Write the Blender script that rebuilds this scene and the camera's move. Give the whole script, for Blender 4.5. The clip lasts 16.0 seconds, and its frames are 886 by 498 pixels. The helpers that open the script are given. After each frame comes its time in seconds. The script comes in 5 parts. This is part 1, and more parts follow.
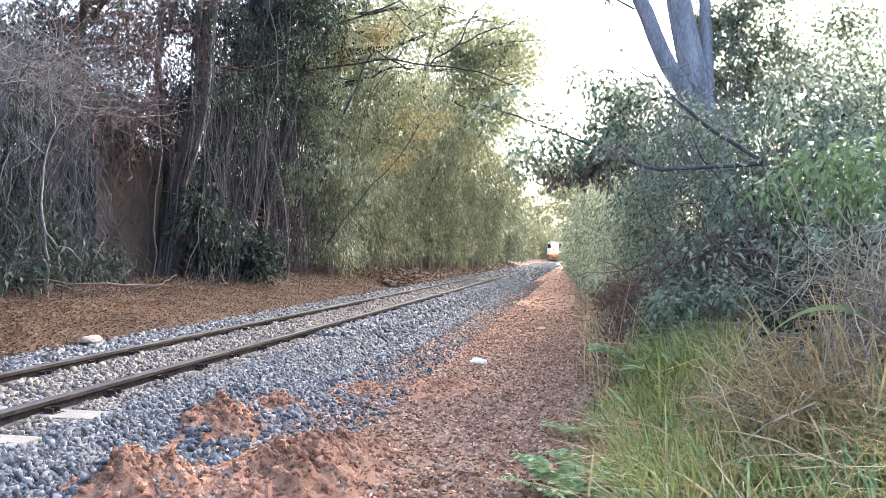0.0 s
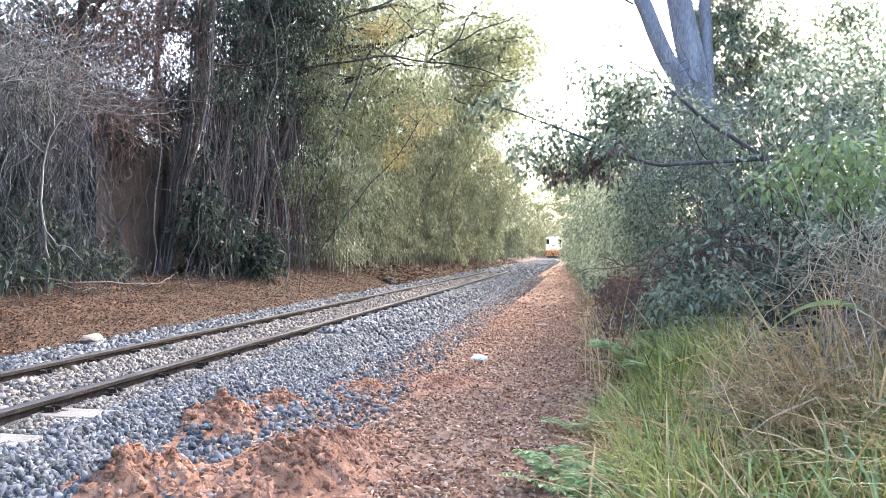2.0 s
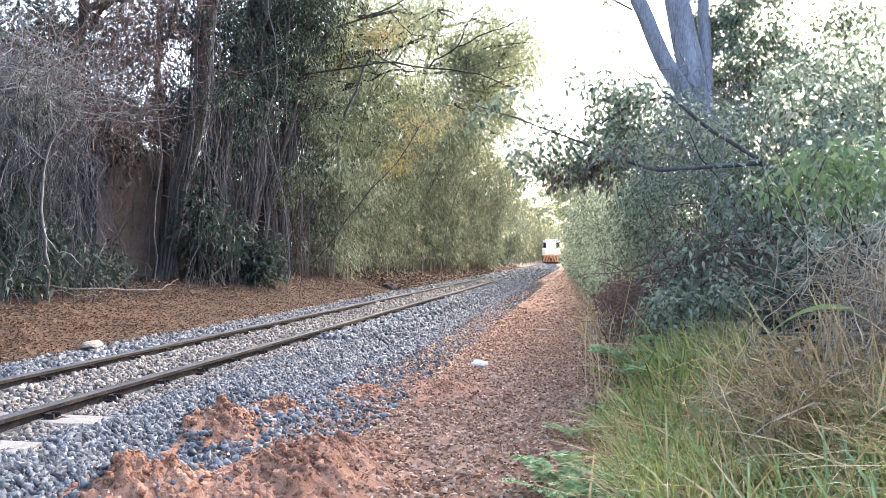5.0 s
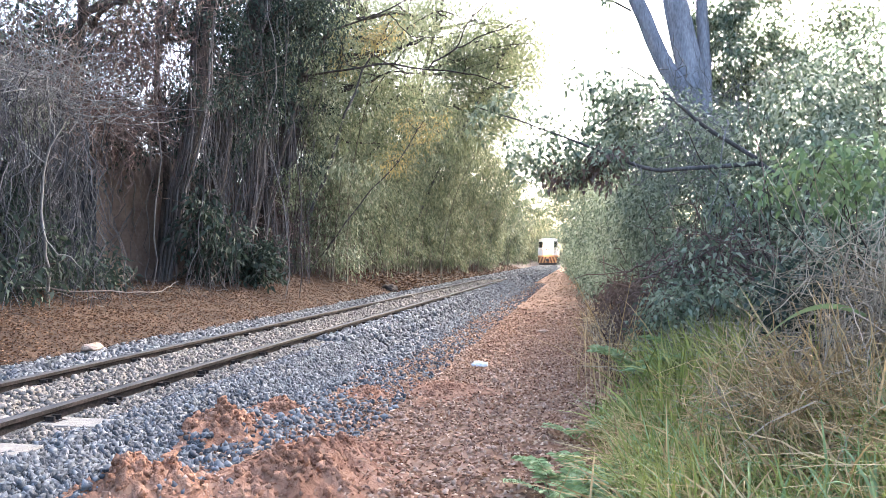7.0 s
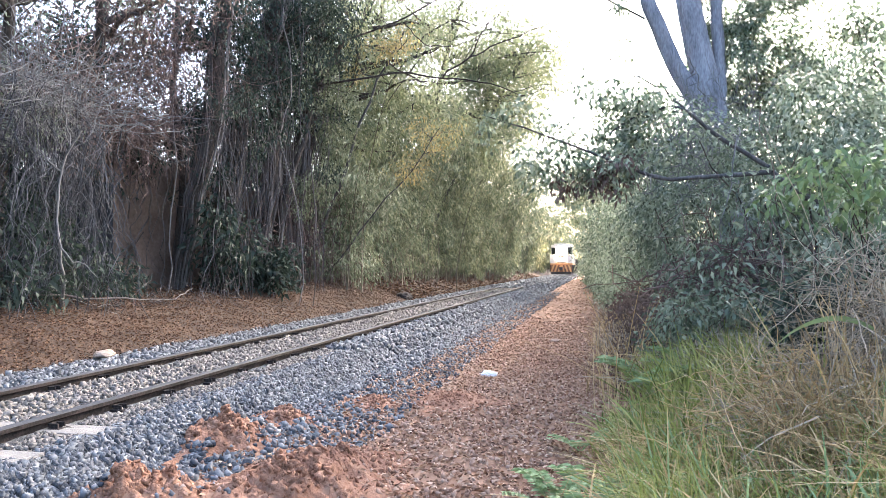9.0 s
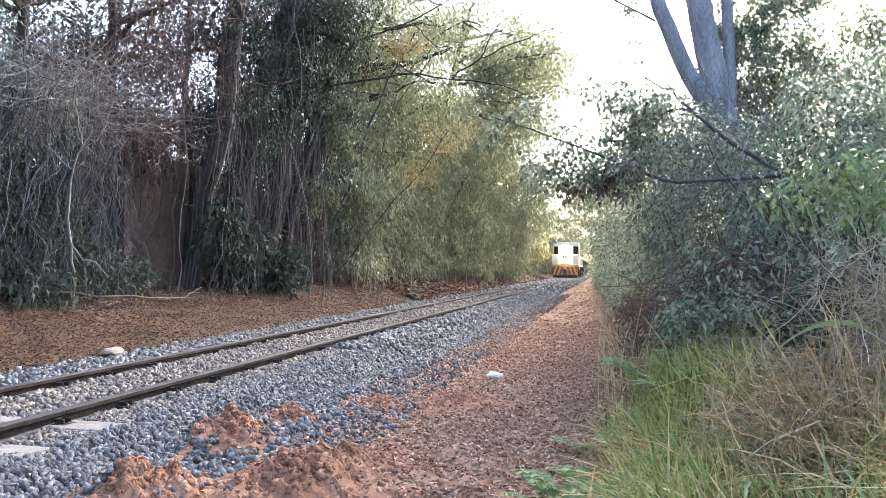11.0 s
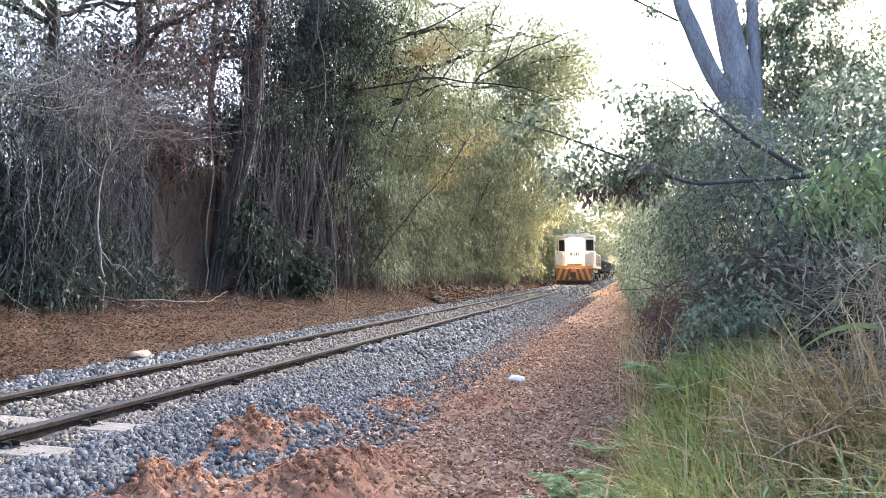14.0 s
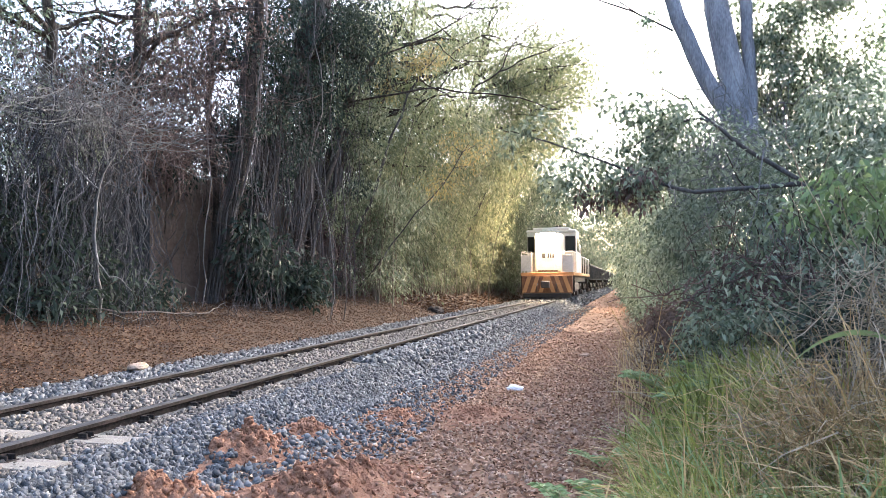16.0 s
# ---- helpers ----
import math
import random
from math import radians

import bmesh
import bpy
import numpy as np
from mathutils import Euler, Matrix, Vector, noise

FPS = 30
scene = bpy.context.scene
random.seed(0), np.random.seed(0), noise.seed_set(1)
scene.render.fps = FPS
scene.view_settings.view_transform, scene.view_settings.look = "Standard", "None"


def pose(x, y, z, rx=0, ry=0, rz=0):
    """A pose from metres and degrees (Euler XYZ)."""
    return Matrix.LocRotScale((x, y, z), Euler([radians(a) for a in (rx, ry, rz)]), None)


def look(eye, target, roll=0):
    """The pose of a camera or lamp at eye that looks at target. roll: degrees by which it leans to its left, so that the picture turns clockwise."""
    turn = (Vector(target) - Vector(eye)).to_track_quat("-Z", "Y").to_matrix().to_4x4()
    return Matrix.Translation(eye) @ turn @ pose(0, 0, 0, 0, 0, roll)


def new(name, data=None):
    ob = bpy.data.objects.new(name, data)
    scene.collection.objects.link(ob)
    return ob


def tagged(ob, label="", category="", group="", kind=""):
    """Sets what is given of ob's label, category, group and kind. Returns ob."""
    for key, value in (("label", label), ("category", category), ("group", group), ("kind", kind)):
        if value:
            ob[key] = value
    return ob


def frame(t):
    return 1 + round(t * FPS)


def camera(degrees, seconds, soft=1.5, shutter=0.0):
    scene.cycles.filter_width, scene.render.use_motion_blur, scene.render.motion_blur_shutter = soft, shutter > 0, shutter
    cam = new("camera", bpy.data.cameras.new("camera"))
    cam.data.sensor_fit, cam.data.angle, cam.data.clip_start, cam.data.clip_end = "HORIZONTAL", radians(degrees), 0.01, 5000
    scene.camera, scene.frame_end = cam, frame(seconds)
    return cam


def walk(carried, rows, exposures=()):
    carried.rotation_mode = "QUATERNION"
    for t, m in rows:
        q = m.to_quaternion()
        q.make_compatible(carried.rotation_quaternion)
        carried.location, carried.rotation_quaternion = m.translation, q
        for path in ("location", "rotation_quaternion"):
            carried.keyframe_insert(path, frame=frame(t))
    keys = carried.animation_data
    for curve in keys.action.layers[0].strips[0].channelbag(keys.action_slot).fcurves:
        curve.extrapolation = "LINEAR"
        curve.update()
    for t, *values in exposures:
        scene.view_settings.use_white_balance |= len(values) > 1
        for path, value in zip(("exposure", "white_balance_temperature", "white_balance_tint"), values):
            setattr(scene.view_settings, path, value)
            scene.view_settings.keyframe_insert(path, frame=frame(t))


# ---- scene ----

# ---------------------------------------------------------------- camera
cam = camera(64.9, 16.0, soft=0.6)
PATH = [
    (0, (0.056, -0.137, 1.049), (-0.319, 1.827, 1.07), 0.1),
    (0.5, (0.057, -0.134, 1.049), (-0.317, 1.83, 1.065), 0.0),
    (1, (0.061, -0.134, 1.05), (-0.314, 1.831, 1.066), -0.2),
    (1.5, (0.06, -0.133, 1.051), (-0.315, 1.832, 1.059), -0.0),
    (2, (0.056, -0.131, 1.048), (-0.32, 1.833, 1.06), -0.2),
    (2.5, (0.056, -0.131, 1.047), (-0.325, 1.832, 1.061), -0.3),
    (3, (0.059, -0.131, 1.044), (-0.326, 1.831, 1.062), -0.3),
    (3.5, (0.064, -0.13, 1.044), (-0.319, 1.833, 1.07), -0.3),
    (4, (0.065, -0.134, 1.046), (-0.316, 1.829, 1.071), -0.3),
    (6.5, (0.072, -0.137, 1.05), (-0.302, 1.828, 1.082), -0.5),
    (7, (0.067, -0.142, 1.049), (-0.31, 1.822, 1.08), -0.6),
    (7.5, (0.077, -0.137, 1.054), (-0.312, 1.824, 1.086), -0.8),
    (8, (0.1, -0.128, 1.064), (-0.322, 1.826, 1.126), -0.8),
    (8.5, (0.142, -0.109, 1.061), (-0.278, 1.845, 1.121), -0.8),
    (9, (0.163, -0.102, 1.059), (-0.264, 1.851, 1.113), -0.4),
    (11.5, (0.219, -0.109, 1.054), (-0.238, 1.837, 1.117), 0.1),
    (12, (0.231, -0.118, 1.054), (-0.224, 1.827, 1.146), -0.1),
    (12.5, (0.243, -0.118, 1.052), (-0.242, 1.82, 1.141), -0.5),
    (13, (0.256, -0.117, 1.05), (-0.24, 1.819, 1.134), -0.6),
    (13.5, (0.266, -0.111, 1.045), (-0.241, 1.822, 1.123), -0.6),
    (14, (0.267, -0.112, 1.056), (-0.26, 1.816, 1.123), -0.1),
    (14.5, (0.255, -0.116, 1.059), (-0.249, 1.819, 1.12), -0.1),
    (15, (0.229, -0.136, 1.06), (-0.263, 1.802, 1.114), -0.8),
    (15.5, (0.241, -0.132, 1.063), (-0.231, 1.81, 1.148), -0.7),
    (16, (0.278, -0.115, 1.057), (-0.244, 1.814, 1.152), -0.5),
]
walk(cam, [(t, look(eye, target, roll)) for t, eye, target, roll in PATH],
     exposures=[(0, 3.03, 5800, 11), (2, 3.17, 5800, 11), (4, 3.1, 5800, 11), (7, 3.03, 5800, 11), (9, 3.0, 5800, 11), (11.5, 2.78, 5800, 11), (15.5, 2.74, 5800, 11), (16, 2.66, 5800, 11)])

# ---------------------------------------------------------------- light
SUN_ELEVATION, SUN_TURN = radians(27), radians(22)   # turn is clockwise from +y
world = bpy.data.worlds.new("sky")
scene.world = world
world.use_nodes = True
wn = world.node_tree.nodes
sky = wn.new("ShaderNodeTexSky")
sky.sky_type, sky.sun_disc = "NISHITA", False
sky.sun_elevation, sky.sun_rotation = SUN_ELEVATION, SUN_TURN
sky.air_density, sky.dust_density, sky.ozone_density = 1.0, 6.0, 1.0
world.node_tree.links.new(sky.outputs[0], wn["Background"].inputs["Color"])
wn["Background"].inputs["Strength"].default_value = 0.15
sun = new("sun", bpy.data.lights.new("sun", "SUN"))
sun.data.energy, sun.data.angle, sun.data.color = 0.55, radians(18), (1.0, 0.82, 0.6)
sun.matrix_world = look((0, 0, 30), Vector((0, 0, 30)) - Vector((math.sin(SUN_TURN) * math.cos(SUN_ELEVATION),
                        math.cos(SUN_TURN) * math.cos(SUN_ELEVATION), math.sin(SUN_ELEVATION))))

# ---------------------------------------------------------------- materials


def mat(name, colours, rough=0.8, scale=6.0, bump=0.3, metal=0.0, island=0.0, translucent=0.0, fine=9.0, stretch=(1, 1, 1), coat=0.0, shine=0.3):
    """A surface whose colour runs through the given colours by two scales of noise and, by island, from piece to piece."""
    m = bpy.data.materials.new(name)
    m.use_nodes = True
    t, n, k = m.node_tree, m.node_tree.nodes, m.node_tree.links.new
    bsdf, out = n["Principled BSDF"], n["Material Output"]
    co, mp = n.new("ShaderNodeTexCoord"), n.new("ShaderNodeMapping")
    mp.inputs["Scale"].default_value = stretch
    k(co.outputs["Object"], mp.inputs["Vector"])
    a, b = n.new("ShaderNodeTexNoise"), n.new("ShaderNodeTexNoise")
    for tex, s, d in ((a, scale, 4), (b, scale * fine, 3)):
        tex.inputs["Scale"].default_value, tex.inputs["Detail"].default_value, tex.inputs["Roughness"].default_value = s, d, 0.6
        k(mp.outputs[0], tex.inputs["Vector"])
    mix = n.new("ShaderNodeMath")
    mix.operation = "MULTIPLY_ADD"
    mix.inputs[1].default_value = 0.55
    k(a.outputs["Fac"], mix.inputs[0])
    half = n.new("ShaderNodeMath")
    half.operation, half.inputs[1].default_value = "MULTIPLY", 0.45
    k(b.outputs["Fac"], half.inputs[0])
    k(half.outputs[0], mix.inputs[2])
    spread = n.new("ShaderNodeMapRange")
    spread.inputs["From Min"].default_value, spread.inputs["From Max"].default_value = 0.33, 0.67
    k(mix.outputs[0], spread.inputs["Value"])
    fac = spread.outputs[0]
    if island:
        geo, lerp = n.new("ShaderNodeNewGeometry"), n.new("ShaderNodeMix")
        lerp.inputs["Factor"].default_value = island
        k(fac, lerp.inputs["A"])
        k(geo.outputs["Random Per Island"], lerp.inputs["B"])
        fac = lerp.outputs["Result"]
    ramp = n.new("ShaderNodeValToRGB")
    while len(ramp.color_ramp.elements) < len(colours):
        ramp.color_ramp.elements.new(0.5)
    for i, c in enumerate(colours):
        ramp.color_ramp.elements[i].position = i / max(1, len(colours) - 1)
        ramp.color_ramp.elements[i].color = (*c, 1)
    k(fac, ramp.inputs["Fac"])
    k(ramp.outputs["Color"], bsdf.inputs["Base Color"])
    bsdf.inputs["Roughness"].default_value, bsdf.inputs["Metallic"].default_value = rough, metal
    bsdf.inputs["Coat Weight"].default_value = coat
    bsdf.inputs["Specular IOR Level"].default_value = shine
    if bump:
        bp = n.new("ShaderNodeBump")
        bp.inputs["Strength"].default_value, bp.inputs["Distance"].default_value = bump, 0.03
        k(mix.outputs[0], bp.inputs["Height"])
        k(bp.outputs[0], bsdf.inputs["Normal"])
    if translucent:
        tr, add = n.new("ShaderNodeBsdfTranslucent"), n.new("ShaderNodeMixShader")
        add.inputs["Fac"].default_value = translucent
        k(ramp.outputs["Color"], tr.inputs["Color"])
        k(bsdf.outputs[0], add.inputs[1])
        k(tr.outputs[0], add.inputs[2])
        k(add.outputs[0], out.inputs["Surface"])
    return m


def glow(name, colour, strength):
    m = bpy.data.materials.new(name)
    m.use_nodes = True
    b = m.node_tree.nodes["Principled BSDF"]
    b.inputs["Base Color"].default_value = (*colour, 1)
    b.inputs["Emission Color"].default_value = (*colour, 1)
    b.inputs["Emission Strength"].default_value = strength
    return m


M = dict(
    soil=mat("soil", [(0.144, 0.0734, 0.0432), (0.245, 0.137, 0.0828), (0.338, 0.209, 0.137)], 0.95, 1.2, 0.8),
    # soil of the banks, darkened for the shade of overhanging growth
    shaded_soil=mat("shaded_bank_soil", [(0.0204, 0.0122, 0.00748), (0.051, 0.0292, 0.0177), (0.0952, 0.0558, 0.034)], 0.95, 1.5, 0.8),
    red=mat("red_earth", [(0.144, 0.068, 0.04), (0.248, 0.124, 0.072), (0.368, 0.216, 0.144)], 0.95, 5, 1.0, island=0.4),
    bed=mat("gravel_bed", [(0.04, 0.0384, 0.0383), (0.088, 0.086, 0.0846), (0.176, 0.171, 0.166)], 0.9, 14, 1.0),
    stone=mat("ballast_stone", [(0.0254, 0.0267, 0.0286), (0.0888, 0.0922, 0.0978), (0.216, 0.222, 0.228)], 0.75, 5, 0.4, island=0.75),
    redstone=mat("dusty_stone", [(0.178, 0.0999, 0.0666), (0.333, 0.207, 0.141), (0.444, 0.326, 0.244)], 0.9, 5, 0.4, island=0.7),
    litter=mat("dead_leaf", [(0.0511, 0.0255, 0.0153), (0.23, 0.121, 0.0698), (0.4, 0.247, 0.158), (0.638, 0.493, 0.366)], 0.8, 8, 0.0, island=0.85, translucent=0.15),
    rail=mat("rusty_rail", [(0.014, 0.011, 0.01), (0.032, 0.026, 0.023), (0.065, 0.05, 0.043)], 0.95, 6, 0.2, shine=0.08),
    railtop=mat("worn_steel", [(0.03, 0.03, 0.034), (0.06, 0.06, 0.066)], 0.75, 5, 0.05, shine=0.15),
    sleeper=mat("sleeper", [(0.136, 0.119, 0.102), (0.221, 0.2, 0.174), (0.297, 0.276, 0.246)], 0.9, 4, 0.4, stretch=(1, 6, 6)),
    fines=mat("dusty_ballast", [(0.0718, 0.0621, 0.0531), (0.151, 0.132, 0.112), (0.259, 0.225, 0.194)], 0.85, 5, 0.4, island=0.7),
    # rust-brown leaves, the thicket's shade mixed into their colour
    rust=mat("shaded_rust_leaf", [(0.0244, 0.0139, 0.00836), (0.0663, 0.0348, 0.0195), (0.125, 0.0697, 0.0383), (0.216, 0.136, 0.0869)], 0.8, 3, 0.0, island=0.8, translucent=0.15),
    culm=mat("thin_stem", [(0.0675, 0.0585, 0.0405), (0.158, 0.137, 0.0954), (0.281, 0.248, 0.18)], 0.7, 4, 0.1, island=0.6),
    feather=mat("feathery_leaf", [(0.0945, 0.116, 0.0525), (0.231, 0.252, 0.137), (0.42, 0.42, 0.263)], 0.6, 0.5, 0, island=0.7, translucent=0.55),
    # deep shade behind the vines is put into this near-black
    slate=mat("slate_shade", [(0.01, 0.012, 0.015), (0.018, 0.021, 0.026), (0.03, 0.034, 0.041)], 0.8, 0.8, 0.1),
    wall=mat("clay_wall", [(0.11, 0.078, 0.06), (0.18, 0.13, 0.102), (0.25, 0.185, 0.15)], 0.95, 1.5, 0.5),
    bark=mat("bark", [(0.0207, 0.0172, 0.0138), (0.0604, 0.0483, 0.0397), (0.172, 0.138, 0.114)], 0.95, 7, 0.9, stretch=(1, 1, 0.2)),
    # bark paled to bluish grey, backlit haze included in the colour
    hazebark=mat("hazed_bark", [(0.11, 0.107, 0.115), (0.23, 0.226, 0.243), (0.36, 0.355, 0.37)], 0.95, 5, 0.8, stretch=(1, 1, 0.25)),
    vine=mat("grey_vine", [(0.0197, 0.0197, 0.0226), (0.059, 0.059, 0.0649), (0.187, 0.185, 0.195)], 0.95, 4, 0.2, island=0.6),
    darkvine=mat("dark_vine", [(0.0372, 0.0327, 0.0297), (0.104, 0.0891, 0.0817), (0.267, 0.238, 0.223)], 0.95, 4, 0.2, island=0.6),
    redvine=mat("brown_vine", [(0.052, 0.0351, 0.0312), (0.13, 0.0884, 0.0754), (0.26, 0.189, 0.163)], 0.95, 4, 0.2, island=0.6),
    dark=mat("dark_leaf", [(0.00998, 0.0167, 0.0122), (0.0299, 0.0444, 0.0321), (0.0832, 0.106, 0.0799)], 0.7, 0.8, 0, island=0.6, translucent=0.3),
    olive=mat("olive_leaf", [(0.0472, 0.0582, 0.0315), (0.134, 0.153, 0.0834), (0.275, 0.29, 0.173), (0.472, 0.464, 0.315)], 0.6, 0.5, 0, island=0.55, translucent=0.32),
    # yellow leaves with low sunlight put into their colour
    sunlit=mat("sunlit_leaf", [(0.2, 0.17, 0.07), (0.38, 0.3, 0.12), (0.5, 0.4, 0.18)], 0.6, 0.6, 0, island=0.6, translucent=0.35),
    brown=mat("brown_leaf", [(0.0585, 0.0416, 0.0351), (0.13, 0.0936, 0.078), (0.247, 0.182, 0.15)], 0.8, 0.8, 0, island=0.6, translucent=0.3),
    green=mat("green_leaf", [(0.0482, 0.0618, 0.0343), (0.144, 0.169, 0.0963), (0.275, 0.296, 0.186), (0.468, 0.468, 0.33)], 0.5, 0.6, 0, island=0.6, translucent=0.35),
    # dull green leaves, base colour lightened to carry the haze
    cool=mat("hazed_green_leaf", [(0.0333, 0.0437, 0.0265), (0.133, 0.166, 0.104), (0.257, 0.299, 0.199), (0.446, 0.475, 0.353)], 0.42, 0.6, 0, island=0.7, translucent=0.45, shine=0.5),
    limb=mat("smooth_limb", [(0.035, 0.032, 0.03), (0.08, 0.074, 0.07), (0.16, 0.15, 0.14)], 0.9, 6, 0.5, stretch=(1, 1, 0.3)),
    palebark=mat("pale_twig", [(0.08, 0.077, 0.075), (0.16, 0.155, 0.15), (0.26, 0.25, 0.245)], 0.9, 6, 0.4),
    fern=mat("fern_leaf", [(0.13, 0.2, 0.08), (0.25, 0.34, 0.15), (0.38, 0.48, 0.25)], 0.5, 3.0, 0, island=0.6, translucent=0.35),
    fresh=mat("fresh_leaf", [(0.06, 0.1, 0.045), (0.13, 0.19, 0.085), (0.25, 0.32, 0.16)], 0.45, 1.0, 0, island=0.6, translucent=0.35),
    grass=mat("grass_blade", [(0.051, 0.0663, 0.0136), (0.17, 0.204, 0.0467), (0.323, 0.34, 0.0935), (0.51, 0.468, 0.204)], 0.5, 0.9, 0, island=0.65, translucent=0.35),
    greystraw=mat("grey_straw", [(0.1, 0.08, 0.058), (0.32, 0.265, 0.195), (0.58, 0.5, 0.38)], 0.85, 1.5, 0, island=0.7, translucent=0.2),
    straw=mat("dry_grass", [(0.175, 0.107, 0.047), (0.467, 0.33, 0.159), (0.719, 0.556, 0.325)], 0.8, 1.5, 0, island=0.7, translucent=0.25),
    litterpaper=mat("white_paper", [(0.65, 0.65, 0.66), (0.82, 0.82, 0.83)], 0.7, 20, 0.2),
    tan=mat("tan_stone", [(0.252, 0.173, 0.122), (0.36, 0.266, 0.202), (0.418, 0.331, 0.266)], 0.9, 7, 0.5),
    cream=mat("cream_paint", [(0.5, 0.47, 0.42), (0.66, 0.63, 0.57), (0.75, 0.72, 0.67)], 0.5, 2.0, 0.05),
    orange=mat("orange_paint", [(0.42, 0.2, 0.08), (0.55, 0.28, 0.11), (0.62, 0.36, 0.17)], 0.5, 3.0, 0.05),
    pilot=mat("pilot_paint", [(0.13, 0.06, 0.03), (0.2, 0.095, 0.05), (0.27, 0.14, 0.08)], 0.7, 3.0, 0.1),
    black=mat("black_paint", [(0.015, 0.014, 0.013), (0.035, 0.03, 0.027), (0.06, 0.05, 0.042)], 0.6, 3.0, 0.1),
    wagon=mat("wagon_steel", [(0.045, 0.045, 0.04), (0.085, 0.08, 0.07), (0.14, 0.11, 0.085)], 0.75, 2.0, 0.15),
    steel=mat("wheel_steel", [(0.06, 0.05, 0.045), (0.12, 0.1, 0.09)], 0.55, 6, 0.1, metal=0.6),
    glass=mat("cab_glass", [(0.01, 0.012, 0.014), (0.02, 0.022, 0.025)], 0.08, 1, 0),
    lamp=glow("headlight_glow", (1.0, 0.71, 0.41), 460.0),
    numberlamp=glow("number_box_glow", (1.0, 0.9, 0.75), 3.0),
)

# ---------------------------------------------------------------- builders
rng = np.random.default_rng(7)


def mesh_from(name, verts, faces, material, smooth=False):
    me = bpy.data.meshes.new(name)
    me.from_pydata(verts, [], faces)
    me.materials.append(material)
    if smooth:
        me.shade_smooth()
    me.update()
    return me


def quads_mesh(name, verts, material):
    """A mesh of loose four-cornered pieces from an array of n x 4 x 3."""
    n = len(verts)
    me = bpy.data.meshes.new(name)
    me.vertices.add(n * 4)
    me.vertices.foreach_set("co", np.asarray(verts, np.float32).ravel())
    me.loops.add(n * 4)
    me.loops.foreach_set("vertex_index", np.arange(n * 4, dtype=np.int32))
    me.polygons.add(n)
    me.polygons.foreach_set("loop_start", np.arange(0, n * 4, 4, dtype=np.int32))
    me.materials.append(material)
    me.update(calc_edges=True)
    return me


def part(name, data, parent, label="", m=None):
    """Links a mesh, or a bmesh with its material, as one object under a thing or part."""
    ob = new(name, data)
    ob.parent = parent
    if m is not None:
        ob.matrix_basis = m
    if label:
        tagged(ob, label)
    return ob


def thing(name, label, category, at=(0, 0, 0), group="", kind="", data=None):
    ob = new(name, data)
    ob.location = at
    return tagged(ob, label, category, group, kind)


def unit(v):
    return v / np.maximum(np.linalg.norm(v, axis=-1, keepdims=True), 1e-9)


def leaf_quads(at, along, length, width, droop=0.25, fold=0.25):
    """Folded four-cornered leaves: at their base, along their direction."""
    n = len(at)
    along = unit(along)
    side = unit(np.cross(along, unit(rng.normal(size=(n, 3)) + (0, 0, 0.8))))
    up = np.cross(side, along)
    ln = (length * rng.uniform(0.6, 1.3, n))[:, None]
    wd = (width * rng.uniform(0.7, 1.25, n))[:, None]
    mid = at + along * ln * 0.45
    lift = up * wd * fold
    tip = at + along * ln - np.array((0, 0, 1)) * ln * droop
    return np.stack([at, mid + side * wd * 0.5 + lift, tip, mid - side * wd * 0.5 + lift], 1)


def tubes(name, lines, material, sides=5):
    """One mesh of tapered tubes along lines of (points, radii)."""
    verts, faces = [], []
    for pts, radii in lines:
        pts = np.asarray(pts, float)
        tan = unit(np.gradient(pts, axis=0))
        ref = np.array((0.31, 0.95, 0.1)) if abs(tan[:, 2]).mean() > 0.7 else np.array((0.1, 0.2, 0.97))
        u = unit(np.cross(tan, ref))
        v = np.cross(tan, u)
        base = len(verts)
        ang = np.arange(sides) * 2 * math.pi / sides
        ring = pts[:, None] + np.asarray(radii, float)[:, None, None] * (u[:, None] * np.cos(ang)[None, :, None] + v[:, None] * np.sin(ang)[None, :, None])
        verts.extend(ring.reshape(-1, 3).tolist())
        for i in range(len(pts) - 1):
            for j in range(sides):
                a, b = base + i * sides + j, base + i * sides + (j + 1) % sides
                faces.append((a, b, b + sides, a + sides))
    return mesh_from(name, verts, faces, material, True)


def wander(start, end, n, wobble, sag=0.0):
    """A crooked line from start to end."""
    t = np.linspace(0, 1, n)[:, None]
    steps = np.cumsum(rng.normal(size=(n, 3)), 0) * wobble
    steps -= t * steps[-1]
    line = np.asarray(start) * (1 - t) + np.asarray(end) * t + steps
    line[:, 2] -= (sag * 4 * t * (1 - t))[:, 0]
    return line


PROFILE_X = [-90, -14, -9.5, -8.2, -7.4, -6.5, -5.7, -5.3, -2.5, -1.9, -1.2, 0.1, 0.7, 1.6, 3.0, 6.0, 90]
PROFILE_Z = [1.6, 1.1, 0.85, 0.75, 0.58, 0.26, -0.04, -0.12, -0.16, -0.22, -0.27, -0.28, -0.2, 0.1, 0.45, 0.8, 1.4]


